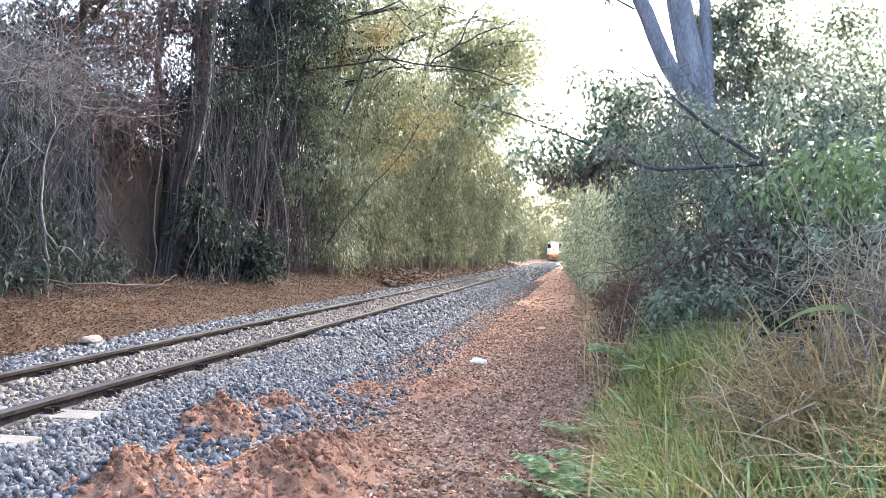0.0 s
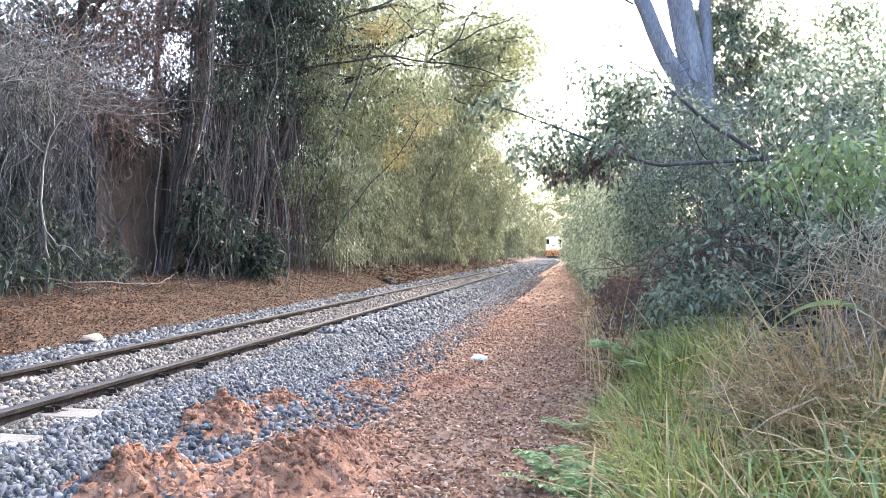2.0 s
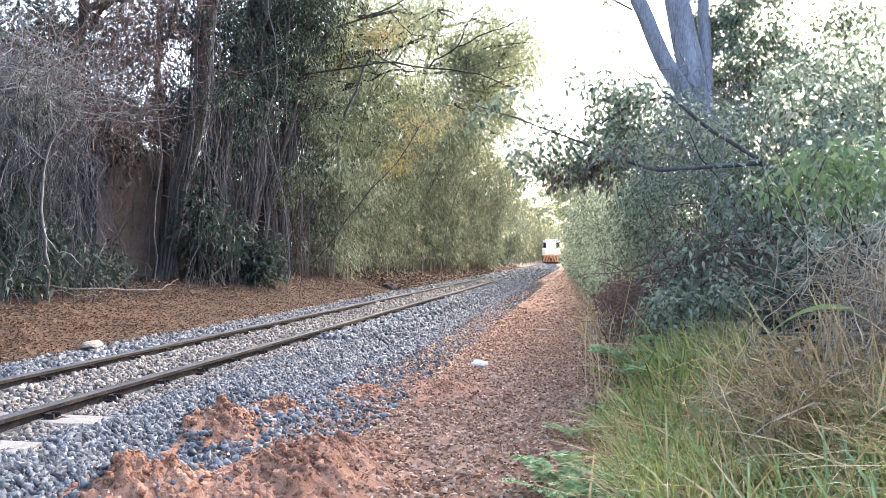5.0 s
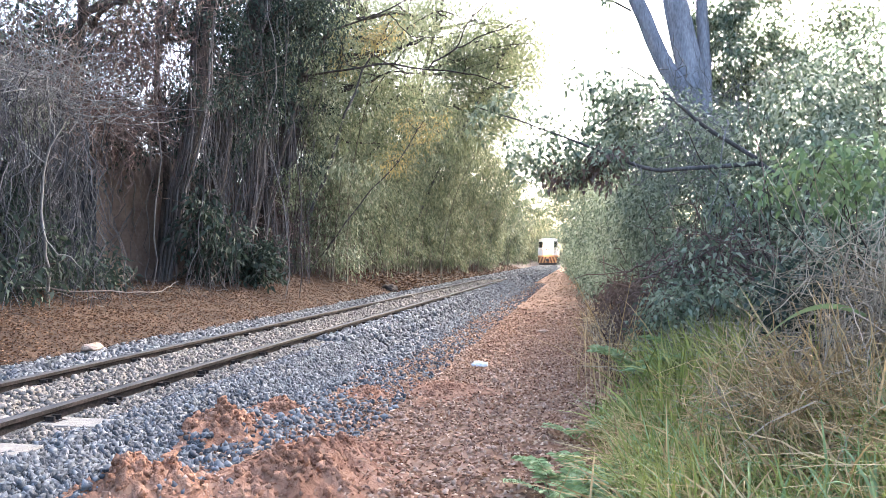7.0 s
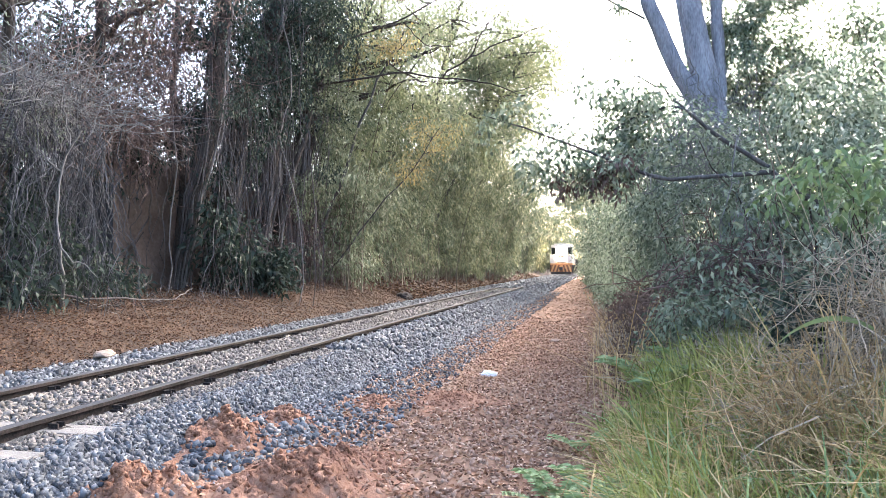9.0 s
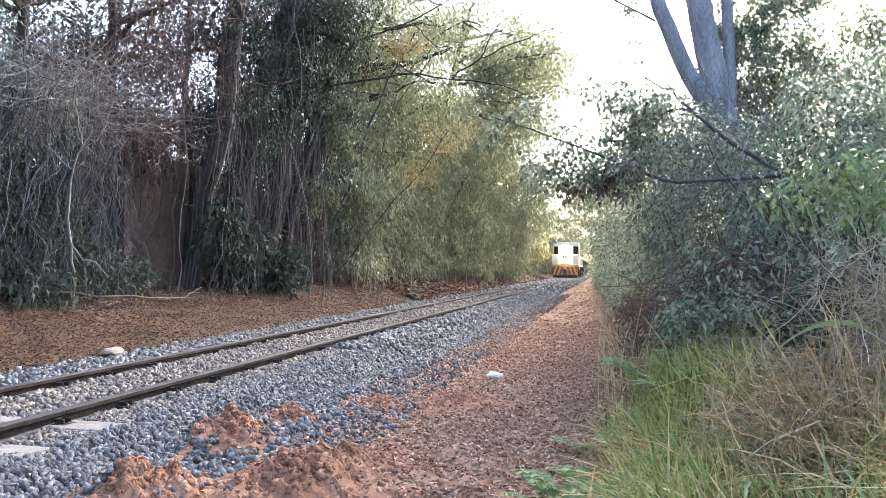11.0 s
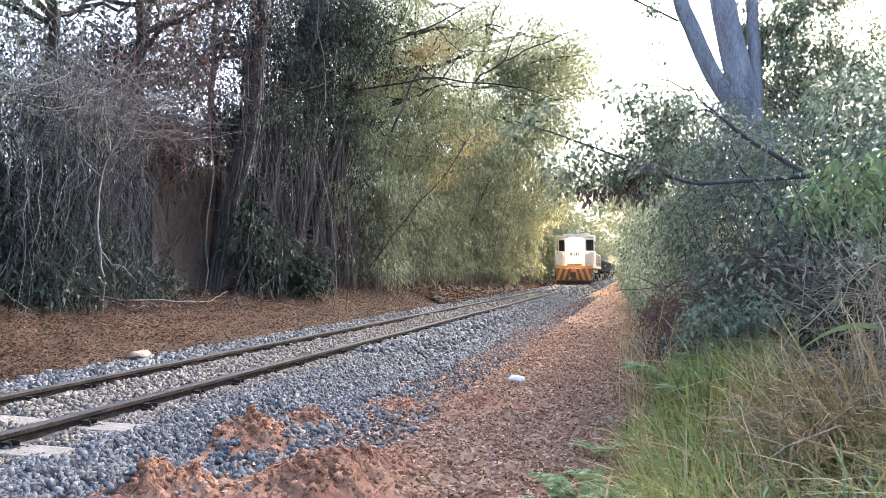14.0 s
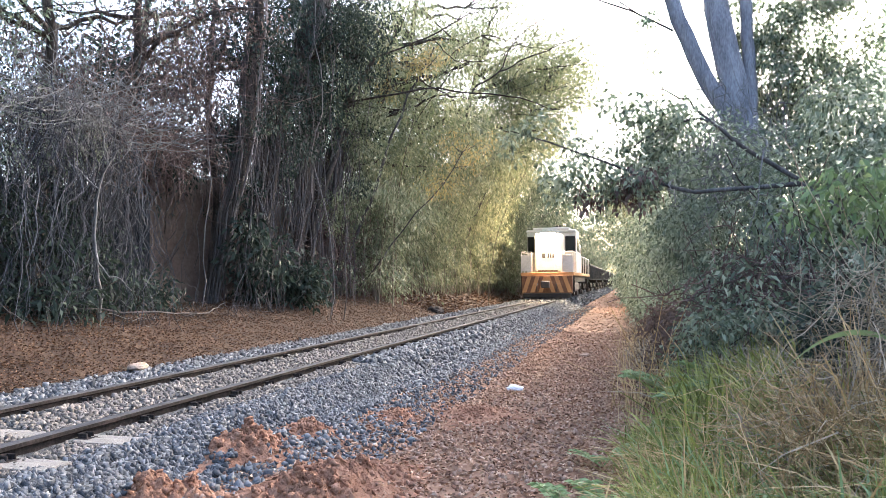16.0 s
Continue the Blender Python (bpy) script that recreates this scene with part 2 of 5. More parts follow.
def ground_z(x, y):
    x, y = np.asarray(x, float), np.asarray(y, float)
    z = np.interp(x, PROFILE_X, PROFILE_Z)
    rough = 0.03 * np.sin(x * 3.1 + np.sin(y * 1.7)) * np.sin(y * 2.3 + np.cos(x * 2.1)) + 0.015 * np.sin(x * 9 + y * 4) * np.sin(y * 8.3 - x * 3)
    off = np.clip(np.abs(x + 3.9) - 1.6, 0, 1)
    z = z + rough * off + 0.1 * np.sin(y * 0.31 + 1) * np.clip(np.abs(x + 3) - 4, 0, 2)
    for cx, cy, r, h in MOUNDS:
        d = np.hypot(x - cx, (y - cy) * 0.8) / r
        lump = 0.75 + 0.25 * np.sin(x * 17 + cy) * np.sin(y * 15 + cx) + 0.22 * np.sin(x * 31 + y * 23) * np.sin(y * 27 - x * 19) + 0.1 * np.sin(x * 67 - y * 29) * np.sin(y * 71 + x * 13)
        z = z + h * np.exp(-d ** 2 * 1.6) * lump
    return z


MOUNDS = [(-2.18, 3.12, 0.32, 0.24), (-1.5, 3.55, 0.5, 0.2), (-1.45, 4.2, 0.36, 0.1), (-2.38, 4.35, 0.33, 0.22), (-2.3, 5.1, 0.26, 0.12), (-1.5, 2.7, 0.4, 0.1), (-1.9, 6.2, 0.25, 0.05), (-1.2, 6.6, 0.4, 0.05)]

# ---------------------------------------------------------------- ground


def grid_mesh(name, xs, ys, zfun, material):
    gx, gy = np.meshgrid(xs, ys)
    gz = zfun(gx, gy)
    verts = np.stack([gx, gy, gz], -1).reshape(-1, 3).tolist()
    w = len(xs)
    faces = [(j * w + i, j * w + i + 1, (j + 1) * w + i + 1, (j + 1) * w + i) for j in range(len(ys) - 1) for i in range(w - 1)]
    return mesh_from(name, verts, faces, material, True)


xs = np.unique(np.concatenate([np.linspace(-900, -90, 8), np.linspace(-90, -12, 14), np.linspace(-12, -3, 50), np.linspace(-3, 0.6, 75), np.linspace(0.6, 6, 22), np.linspace(6, 90, 14), np.linspace(90, 900, 8)]))
ys = np.unique(np.concatenate([np.linspace(-900, -6, 14), np.linspace(-6, 2.4, 18), np.linspace(2.4, 7, 95), np.linspace(7, 30, 90), np.linspace(30, 260, 60), np.linspace(260, 2500, 10)]))
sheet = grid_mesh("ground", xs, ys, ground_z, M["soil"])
sheet.materials.append(M["shaded_soil"])
# both sides of the path get the soil with shade in its colour
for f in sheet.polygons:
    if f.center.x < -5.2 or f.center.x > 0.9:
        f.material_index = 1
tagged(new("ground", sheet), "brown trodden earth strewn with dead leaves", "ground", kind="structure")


def bed_z(x, y):
    top = np.interp(x, [-5.9, -5.4, -4.9, -4.4, -4.2, -3.28, -3.14, -2.74, -2.36], [-0.14, -0.01, 0.06, 0.075, 0.065, 0.065, 0.065, 0.045, -0.24])
    return top + 0.012 * np.sin(x * 13 + y * 5) * np.sin(y * 11 - x * 4)


tagged(new("ballast_bed", grid_mesh("ballast_bed", np.linspace(-5.9, -2.36, 40), np.concatenate([np.linspace(-30, 0, 20), np.linspace(0.2, 20, 140), np.linspace(20.5, 280, 120)]), bed_z, M["bed"])),
       "bed of blue-grey crushed stone under the track", "ballast", kind="structure")

# ---------------------------------------------------------------- track
RAIL_LEFT, RAIL_RIGHT, RAIL_TOP = -4.27, -3.21, 0.15


def rail(x, label):
    """A flat-bottomed rail: foot and web, and the worn head on them."""
    ob = thing("rail", label, "rail", (x, 0, 0), "rails of the track")
    yy = np.linspace(-30, 300, 45)

    def swept(name, half, material):
        ring = half + [(-a, b) for a, b in reversed(half)]
        n = len(ring)
        verts = [(a, y, b) for y in yy for a, b in ring]
        faces = [(k * n + i, k * n + (i + 1) % n, k * n + n + (i + 1) % n, k * n + n + i) for k in range(len(yy) - 1) for i in range(n)]
        return mesh_from(name, verts, faces, material)

    part("rail_web", swept("rail_web", [(0.011, 0.108), (0.010, 0.03), (0.065, 0.014), (0.065, 0.0)], M["rail"]), ob)
    head = swept("rail_head", [(0.027, 0.15), (0.035, 0.143), (0.036, 0.118), (0.011, 0.107)], M["rail"])
    head.materials.append(M["railtop"])
    for f in head.polygons:
        if f.center.z > 0.144:
            f.material_index = 1
    part("rail_head", head, ob, "worn steel running surface")
    return ob


rail(RAIL_LEFT, "rust-brown steel rail with a worn dark top")
rail(RAIL_RIGHT, "rust-brown steel rail beside the gravel shoulder")


def box_bm(bm, x0, x1, y0, y1, z0, z1, bevel=0.0):
    made = bmesh.ops.create_cube(bm, size=1)
    bmesh.ops.scale(bm, vec=(x1 - x0, y1 - y0, z1 - z0), verts=made["verts"])
    bmesh.ops.translate(bm, vec=((x0 + x1) / 2, (y0 + y1) / 2, (z0 + z1) / 2), verts=made["verts"])
    if bevel:
        edges = {e for v in made["verts"] for e in v.link_edges}
        bmesh.ops.bevel(bm, geom=list(edges), offset=bevel, segments=2, affect="EDGES", profile=0.5)


def box(name, x0, x1, y0, y1, z0, z1, material, bevel=0.0):
    bm = bmesh.new()
    box_bm(bm, x0, x1, y0, y1, z0, z1, bevel)
    me = bpy.data.meshes.new(name)
    bm.to_mesh(me)
    bm.free()
    me.materials.append(material)
    return me


def pieces_mesh(name, protos, faces, at, size, material, turn=True):
    """Many small solid pieces in one mesh: prototypes (n x k x 3), their quads, places and sizes."""
    n, k = len(at), protos.shape[1]
    pick = protos[rng.integers(0, len(protos), n)]
    if turn:
        q = unit(rng.normal(size=(n, 4)))
        w, x, y, z = q.T
        rot = np.stack([1 - 2 * (y * y + z * z), 2 * (x * y - z * w), 2 * (x * z + y * w), 2 * (x * y + z * w), 1 - 2 * (x * x + z * z), 2 * (y * z - x * w),
                        2 * (x * z - y * w), 2 * (y * z + x * w), 1 - 2 * (x * x + y * y)], -1).reshape(n, 3, 3)
        pick = np.einsum("nij,nkj->nki", rot, pick)
    verts = at[:, None] + pick * np.asarray(size)[:, None, None]
    f = (np.arange(n)[:, None, None] * k + np.asarray(faces)[None]).astype(np.int32)
    me = bpy.data.meshes.new(name)
    me.vertices.add(n * k)
    me.vertices.foreach_set("co", verts.astype(np.float32).ravel())
    me.loops.add(f.size)
    me.loops.foreach_set("vertex_index", f.ravel())
    me.polygons.add(f.size // 4)
    me.polygons.foreach_set("loop_start", np.arange(0, f.size, 4, dtype=np.int32))
    me.materials.append(material)
    me.update(calc_edges=True)
    return me


CUBE = np.array([(x, y, z) for z in (-1, 1) for y in (-1, 1) for x in (-1, 1)], float) * 0.5
CUBE_FACES = [(0, 2, 3, 1), (4, 5, 7, 6), (0, 1, 5, 4), (2, 6, 7, 3), (0, 4, 6, 2), (1, 3, 7, 5)]
STONES = np.stack([(CUBE + rng.normal(size=(8, 3)) * 0.2) * rng.uniform(0.5, 1.45, 3) for _ in range(24)])


def sleepers():
    track = tagged(new("railway_track_fittings"), "weathered sleepers with spring clips under the rails", "railway track", kind="structure")
    me = box("sleeper", -1.0, 1.0, -0.11, 0.11, -0.1, 0.075, M["sleeper"], 0.012)
    bm = bmesh.new()
    box_bm(bm, -0.05, 0.05, -0.05, 0.05, 0.0, 0.02, 0.005)
    box_bm(bm, -0.04, 0.03, -0.035, -0.02, 0.015, 0.05, 0.005)
    box_bm(bm, -0.04, 0.03, 0.02, 0.035, 0.015, 0.05, 0.005)
    box_bm(bm, -0.045, -0.025, -0.035, 0.035, 0.03, 0.05, 0.005)
    clip = bpy.data.meshes.new("rail_clip")
    bm.to_mesh(clip)
    bm.free()
    clip.materials.append(M["rail"])
    for i in range(262):
        y = -1.06 + i * 0.59
        sunk = 0.0 if i in (7, 8) else -0.03
        part("sleeper", me, track, m=pose(-3.74 + rng.normal() * 0.015, y + rng.normal() * 0.012, sunk + rng.normal() * 0.003, 0, 0, rng.normal() * 0.6))
        if y < 20:
            for x, s in ((RAIL_LEFT, -1), (RAIL_LEFT, 1), (RAIL_RIGHT, -1), (RAIL_RIGHT, 1)):
                part("rail_clip", clip, track, m=pose(x + s * 0.08, y, 0.06, 0, 0, 0 if s > 0 else 180))


sleepers()


def heaped(x, y):
    """How deep a place lies under the heaps of earth, from 0 to 1."""
    deep = np.zeros(len(x))
    for cx, cy, r, h in MOUNDS:
        deep = np.maximum(deep, np.exp(-(np.hypot(x - cx, (y - cy) * 0.8) / r) ** 2 * 1.4))
    return deep


def scatter_stones(name, label, n, x0, x1, y0, y1, size, material, zf, gaps=True):
    x, y = rng.uniform(x0, x1, n), y0 + (y1 - y0) * rng.uniform(0, 1, n) ** 1.3
    keep = np.ones(n, bool)
    for rx in (RAIL_LEFT, RAIL_RIGHT):
        keep &= np.abs(x - rx) > 0.085
    if gaps:   # most stones lie in the cribs, few on the sleepers
        on = np.abs((y + 1.06 + 0.295) % 0.59 - 0.295) < 0.12
        keep &= ~(on & (np.abs(x + 3.74) < 0.98)) | (rng.uniform(0, 1, n) < np.where((y > 2.8) & (y < 3.95), 0.12, 0.85))
    keep &= heaped(x, y) < rng.uniform(0.15, 0.7, n)
    x, y = x[keep], y[keep]
    s = size * rng.uniform(0.55, 1.35, len(x))
    z = zf(x, y) + s * rng.uniform(0.05, 0.4, len(x))
    tagged(new(name, pieces_mesh(name, STONES, CUBE_FACES, np.stack([x, y, z], 1), s, material)), label, "ballast stones", kind="stuff")


def top_z(x, y):
    return np.maximum(bed_z(x, y), ground_z(x, y) - 10 * ((x > -5.5) & (x < -2.4)))


scatter_stones("ballast_stones", "blue-grey crushed stones along the track shoulder", 28000, -2.86, -2.3, 1.5, 9, 0.0255, M["stone"], top_z)
scatter_stones("ballast_stones", "dusty brown-grey stones along the foot of the rail", 9000, -3.12, -2.78, 1.5, 14, 0.022, M["fines"], top_z)
scatter_stones("ballast_stones", "blue-grey crushed stones along the track shoulder", 13000, -3.1, -2.1, 8, 34, 0.042, M["stone"], top_z)
scatter_stones("ballast_stones", "dusty grey crushed stones between the rails", 12000, -4.2, -3.25, 1.5, 14, 0.028, M["fines"], top_z)
scatter_stones("ballast_stones", "dusty grey crushed stones between the rails", 5000, -4.2, -3.25, 14, 40, 0.045, M["fines"], top_z)
scatter_stones("ballast_stones", "pale blue-grey stones at the far shoulder of the track", 13000, -5.75, -4.35, 4, 16, 0.038, M["stone"], top_z)
scatter_stones("ballast_stones", "pale blue-grey stones at the far shoulder of the track", 7000, -5.75, -4.35, 16, 45, 0.055, M["stone"], top_z)
scatter_stones("ballast_stones", "grey crushed stones along the distant track", 7000, -5.7, -2.1, 32, 95, 0.09, M["stone"], top_z)
scatter_stones("loose_stones", "grey stones thinning out from the shoulder over the earth", 5200, -2.5, -2.0, 4.5, 36, 0.032, M["stone"], ground_z, False)
scatter_stones("loose_stones", "grey stones thinning out from the shoulder over the earth", 3600, -2.1, -1.5, 4.5, 36, 0.028, M["stone"], ground_z, False)
scatter_stones("loose_stones", "loose grey stones scattered over the trodden earth", 1600, -2.5, -1.7, 2.0, 20, 0.026, M["stone"], ground_z, False)
scatter_stones("loose_stones", "grey stones fallen between the heaps of earth", 420, -2.25, -1.95, 3.0, 5.6, 0.034, M["stone"], ground_z, False)
scatter_stones("loose_stones", "reddish dusty stones and clods on the path", 11000, -2.5, 0.3, 2.0, 18, 0.021, M["redstone"], ground_z, False)


def clods():
    at, size = [], []
    for cx, cy, r, h in MOUNDS:
        n = int(4200 * r)
        a, d = rng.uniform(0, 6.283, n), np.abs(rng.normal(size=n)) * r * 0.62
        x, y = cx + np.cos(a) * d, cy + np.sin(a) * d * 1.2
        s = 0.007 + 0.028 * rng.uniform(0, 1, n) ** 3
        at.append(np.stack([x, y, ground_z(x, y) + s * 0.2], 1)), size.append(s)
    at, size = np.concatenate(at), np.concatenate(size)
    tagged(new("red_earth_clods", pieces_mesh("red_earth_clods", STONES, CUBE_FACES, at, size, M["red"])), "crumbled red earth heaped beside the ballast", "earth", kind="stuff")


def mound_sheet():
    """The dug-up red earth lies as a thin coat over the ground."""
    for cx, cy, r, h in MOUNDS:
        n = 72
        verts, faces = [(cx, cy, float(ground_z(cx, cy)) + 0.012)], []
        for i in range(1, 31):
            for j in range(n):
                a = j * 2 * math.pi / n
                edge = 1 + 0.22 * math.sin(3 * a + cx * 5) + 0.12 * math.sin(7 * a + cy * 3) + 0.08 * math.sin(13 * a)
                d = r * 1.15 * i / 30 * edge
                x, y = cx + math.cos(a) * d, cy + math.sin(a) * d * 1.2
                verts.append((x, y, float(ground_z(x, y)) + (0.012 if i < 30 else -0.02)))
        faces += [(0, 1 + j, 1 + (j + 1) % n) for j in range(n)]
        for i in range(29):
            b = 1 + i * n
            faces += [(b + j, b + n + j, b + n + (j + 1) % n, b + (j + 1) % n) for j in range(n)]
        tagged(new("earth_mound", mesh_from("earth_mound", verts, faces, M["red"], True)), "low heap of freshly dug red earth", "earth", "earth heaps by the track")


mound_sheet()
clods()


def dead_leaves(name, label, n, x0, x1, y0, y1, length, material, power=1.5):
    x, y = rng.uniform(x0, x1, n), y0 + (y1 - y0) * rng.uniform(0, 1, n) ** power
    clear = heaped(x, y) < rng.uniform(0.1, 0.6, n)
    x, y = x[clear], y[clear]
    n = len(x)
    at = np.stack([x, y, ground_z(x, y) + 0.006 + 0.012 * rng.uniform(0, 1, n)], 1)
    d = rng.normal(size=(n, 3)) * (1, 1, 0.28)
    tagged(new(name, quads_mesh(name, leaf_quads(at, d, length, length * 0.45, 0.0, 0.3), material)), label, "dead leaves", kind="stuff")


dead_leaves("dead_leaves", "dry brown leaves strewn over the path", 36000, -2.2, 0.7, 1.8, 14, 0.042, M["litter"])
dead_leaves("dead_leaves", "dry brown leaves strewn over the path", 9000, -2.4, 1.0, 14, 75, 0.08, M["litter"])
dead_leaves("dead_leaves", "rust-brown fallen leaves thick on the bank", 85000, -9.0, -5.4, 4, 22, 0.038, M["rust"])
dead_leaves("dead_leaves", "rust-brown fallen leaves thick on the bank", 16000, -8.5, -5.5, 22, 75, 0.12, M["rust"])


def crown(clumps, n, length, width, droop, flat=0.8, hang=0.3):
    """Leaves in clumps of (centre, radius), denser at the clumps' skins."""
    c = np.array([p for p, r in clumps], float)
    r = np.array([r for p, r in clumps], float)
    i = rng.choice(len(c), n, p=r ** 2 / (r ** 2).sum())
    d = unit(rng.normal(size=(n, 3)))
    at = c[i] + d * (r[i] * rng.uniform(0.15, 1.0, n) ** 0.5)[:, None] * (1, 1, flat)
    along = d * 0.6 + rng.normal(size=(n, 3)) * 0.6 - (0, 0, hang)
    return leaf_quads(at, along, length, width, droop)


def limbs_of(base, top, r, count, spread, low, rise, wobble=0.08):
    """A trunk line, its limbs and their ends."""
    h = np.linalg.norm(np.subtract(top, base))
    trunk = wander(base, top, 12, wobble)
    lines = [(trunk, r * np.linspace(1.0, 0.35, 12))]
    lines[0][1][0] *= 1.35
    ends = [trunk[-1]]
    for _ in range(count):
        t = rng.uniform(low, 1)
        k = min(11, int(t * 11))
        a = rng.uniform(0, 6.283)
        ln = spread * rng.uniform(0.5, 1.1)
        end = trunk[k] + (math.cos(a) * ln, math.sin(a) * ln, rise * ln * rng.uniform(0.1, 1.2))
        limb = wander(trunk[k], end, 8, 0.07 * ln / 2)
        lines.append((limb, r * 0.4 * np.linspace(1, 0.25, 8)))
        ends.append(end)
        for _ in range(3):
            j = rng.integers(3, 8)
            e2 = limb[j] + rng.normal(size=3) * (0.45, 0.45, 0.3) * ln * 0.7
            lines.append((wander(limb[j], e2, 6, 0.04), r * 0.16 * np.linspace(1, 0.3, 6)))
            ends.append(e2)
    return lines, ends


def tree(label, base, top, r, count, spread, low, rise, n, leaf, length, width, bark="bark", clump=0.7, droop=0.3, group="trees by the track", extra=(), name="tree"):
    ob = thing(name, label, "tree", group=group)
    lines, ends = limbs_of(base, top, r, count, spread, low, rise)
    part("trunk", tubes("trunk", lines, M[bark], 7), ob)
    clumps = [(e, clump * rng.uniform(0.5, 1.3)) for e in ends] + list(extra)
    part("crown", quads_mesh("crown", crown(clumps, n, length, width, droop), M[leaf]), ob)
    return ob


def bush(label, centre, radii, n, leaf, length, width, stems=14, clumps=40, group="bushes by the path", base=None, name="bush", bark="bark", thin=0.42):
    """Stems that fan out from the ground into clumps spread through a lumpy egg."""
    ob = thing(name, label, "bush", group=group)
    c = np.array(centre, float)
    d = unit(rng.normal(size=(clumps, 3)))
    pts = c + d * np.array(radii) * rng.uniform(0.45, 1.0, clumps)[:, None]
    pts[:, 2] = np.maximum(pts[:, 2], ground_z(pts[:, 0], pts[:, 1]) + 0.15)
    foot = np.array(base if base is not None else (c[0], c[1], 0.0))
    foot[2] = float(ground_z(foot[0], foot[1])) - 0.05
    lines = []
    for p in pts[:stems]:
        f = foot + rng.normal(size=3) * (0.25, 0.25, 0)
        lines.append((wander(f, p, 9, 0.05), (0.011 if c[1] < 7 else 0.022) * np.linspace(1, 0.25, 9)))
    tagged(part("undergrowth", tubes("undergrowth", lines, M[bark], 5), ob), kind="stuff")
    sizes = [(p, thin * rng.uniform(0.6, 1.3)) for p in pts]
    part("foliage", quads_mesh("foliage", crown(sizes, n, length, width, 0.3), M[leaf]), ob)
    return ob


def bamboo(label, x, y, culms, height, lean, n, leaf="olive", length=0.16, width=0.028, fan=0.5):
    """A clump of thin arching stems, leafy along their upper four fifths."""
    ob = thing("bamboo_clump", label, "bamboo", group="thicket along the track")
    lines, at, along = [], [], []
    for _ in range(culms):
        bx, by = x + rng.normal() * 0.45, y + rng.normal() * 0.9
        h = height * rng.uniform(0.5, 1.1)
        arch = np.array((lean * rng.uniform(0.1, 1.0) + rng.normal() * fan, rng.normal() * fan * 1.5, 0))
        t = np.linspace(0, 1, 11)[:, None]
        p = np.array((bx, by, float(ground_z(bx, by)) - 0.05)) + arch * t ** 2.2 * h * 0.4 + np.array((0, 0, 1)) * h * (t - 0.18 * t ** 4)
        p += np.cumsum(rng.normal(size=(11, 3)) * 0.03, 0)
        lines.append((p, 0.018 * np.linspace(1, 0.25, 11) * rng.uniform(0.5, 1.5)))
        k, sprays = n // culms, 13
        i = rng.uniform(0.08, 1, sprays) ** 0.85 * 9.99
        c = p[i.astype(int)] + (p[i.astype(int) + 1] - p[i.astype(int)]) * (i % 1)[:, None]
        way = unit(rng.normal(size=(sprays, 3)) * (1, 1, 0.3) + (0.25, -0.35, -0.25))
        j = rng.integers(0, sprays, k)
        q = c[j] + way[j] * (rng.uniform(0, 1, k) * 0.8)[:, None] + rng.normal(size=(k, 3)) * 0.07
        q[:, 2] -= rng.uniform(0, 0.2, k)
        q[:, 2] = np.where((q[:, 0] > -5.4) & (q[:, 2] < 4.4), q[:, 2] + 3.0, q[:, 2])
        at.append(q), along.append(way[j] * 0.7 + rng.normal(size=(k, 3)) * 0.45 - (0, 0, 0.55))
    tagged(part("undergrowth", tubes("undergrowth", lines, M["culm"], 5), ob), kind="stuff")
    part("foliage", quads_mesh("foliage", leaf_quads(np.concatenate(at), np.concatenate(along), length, width, 0.3), M[leaf]), ob)
    return ob


def vines(label, n, x0, x1, y0, y1, top0, top1, material, thick=0.005, to_ground=0.75, sway=0.045, drapes=12):
    """Bare climbing stems that hang from a few holds and spread as they fall."""
    lines = []
    holds = [(rng.uniform(x0, x1), rng.uniform(y0, y1), rng.uniform(top0, top1)) for _ in range(drapes)]
    for _ in range(n):
        hx, hy, hz = holds[rng.integers(0, drapes)]
        x, y, zt = hx + rng.normal() * 0.22, hy + rng.normal() * 0.35, hz + rng.normal() * 0.3
        ex, ey = x + rng.normal() * 0.3, y + rng.normal() * 0.55
        g = float(ground_z(ex, ey))
        zb = g if rng.uniform() < to_ground else g + 0.3 + (0.35 + 0.65 * rng.uniform() ** 0.5) * max(0.2, zt - g - 0.8)
        lines.append((wander((x, y, zt), (ex, ey, zb), 14, sway), thick * rng.uniform(0.5, 1.8) * np.linspace(1.1, 0.8, 14)))
    return tagged(new("hanging_vines", tubes("hanging_vines", lines, M[material], 4)), label, "vines", kind="stuff")


def tangle(label, n, centre, radii, material, reach=1.2, thick=0.008, sag=0.25, wobble=0.05):
    """A tangle of crossing twigs."""
    lines = []
    for _ in range(n):
        p = np.array(centre) + unit(rng.normal(size=3)) * np.array(radii) * rng.uniform(0.1, 1)
        q = p + rng.normal(size=3) * reach * (0.5, 0.7, 0.5)
        lines.append((wander(p, q, 8, wobble, sag * rng.uniform(-0.4, 1)), thick * rng.uniform(0.5, 1.5) * np.linspace(1, 0.5, 8)))
    return tagged(new("twig_tangle", tubes("twig_tangle", lines, M[material], 4)), label, "twigs", kind="stuff")


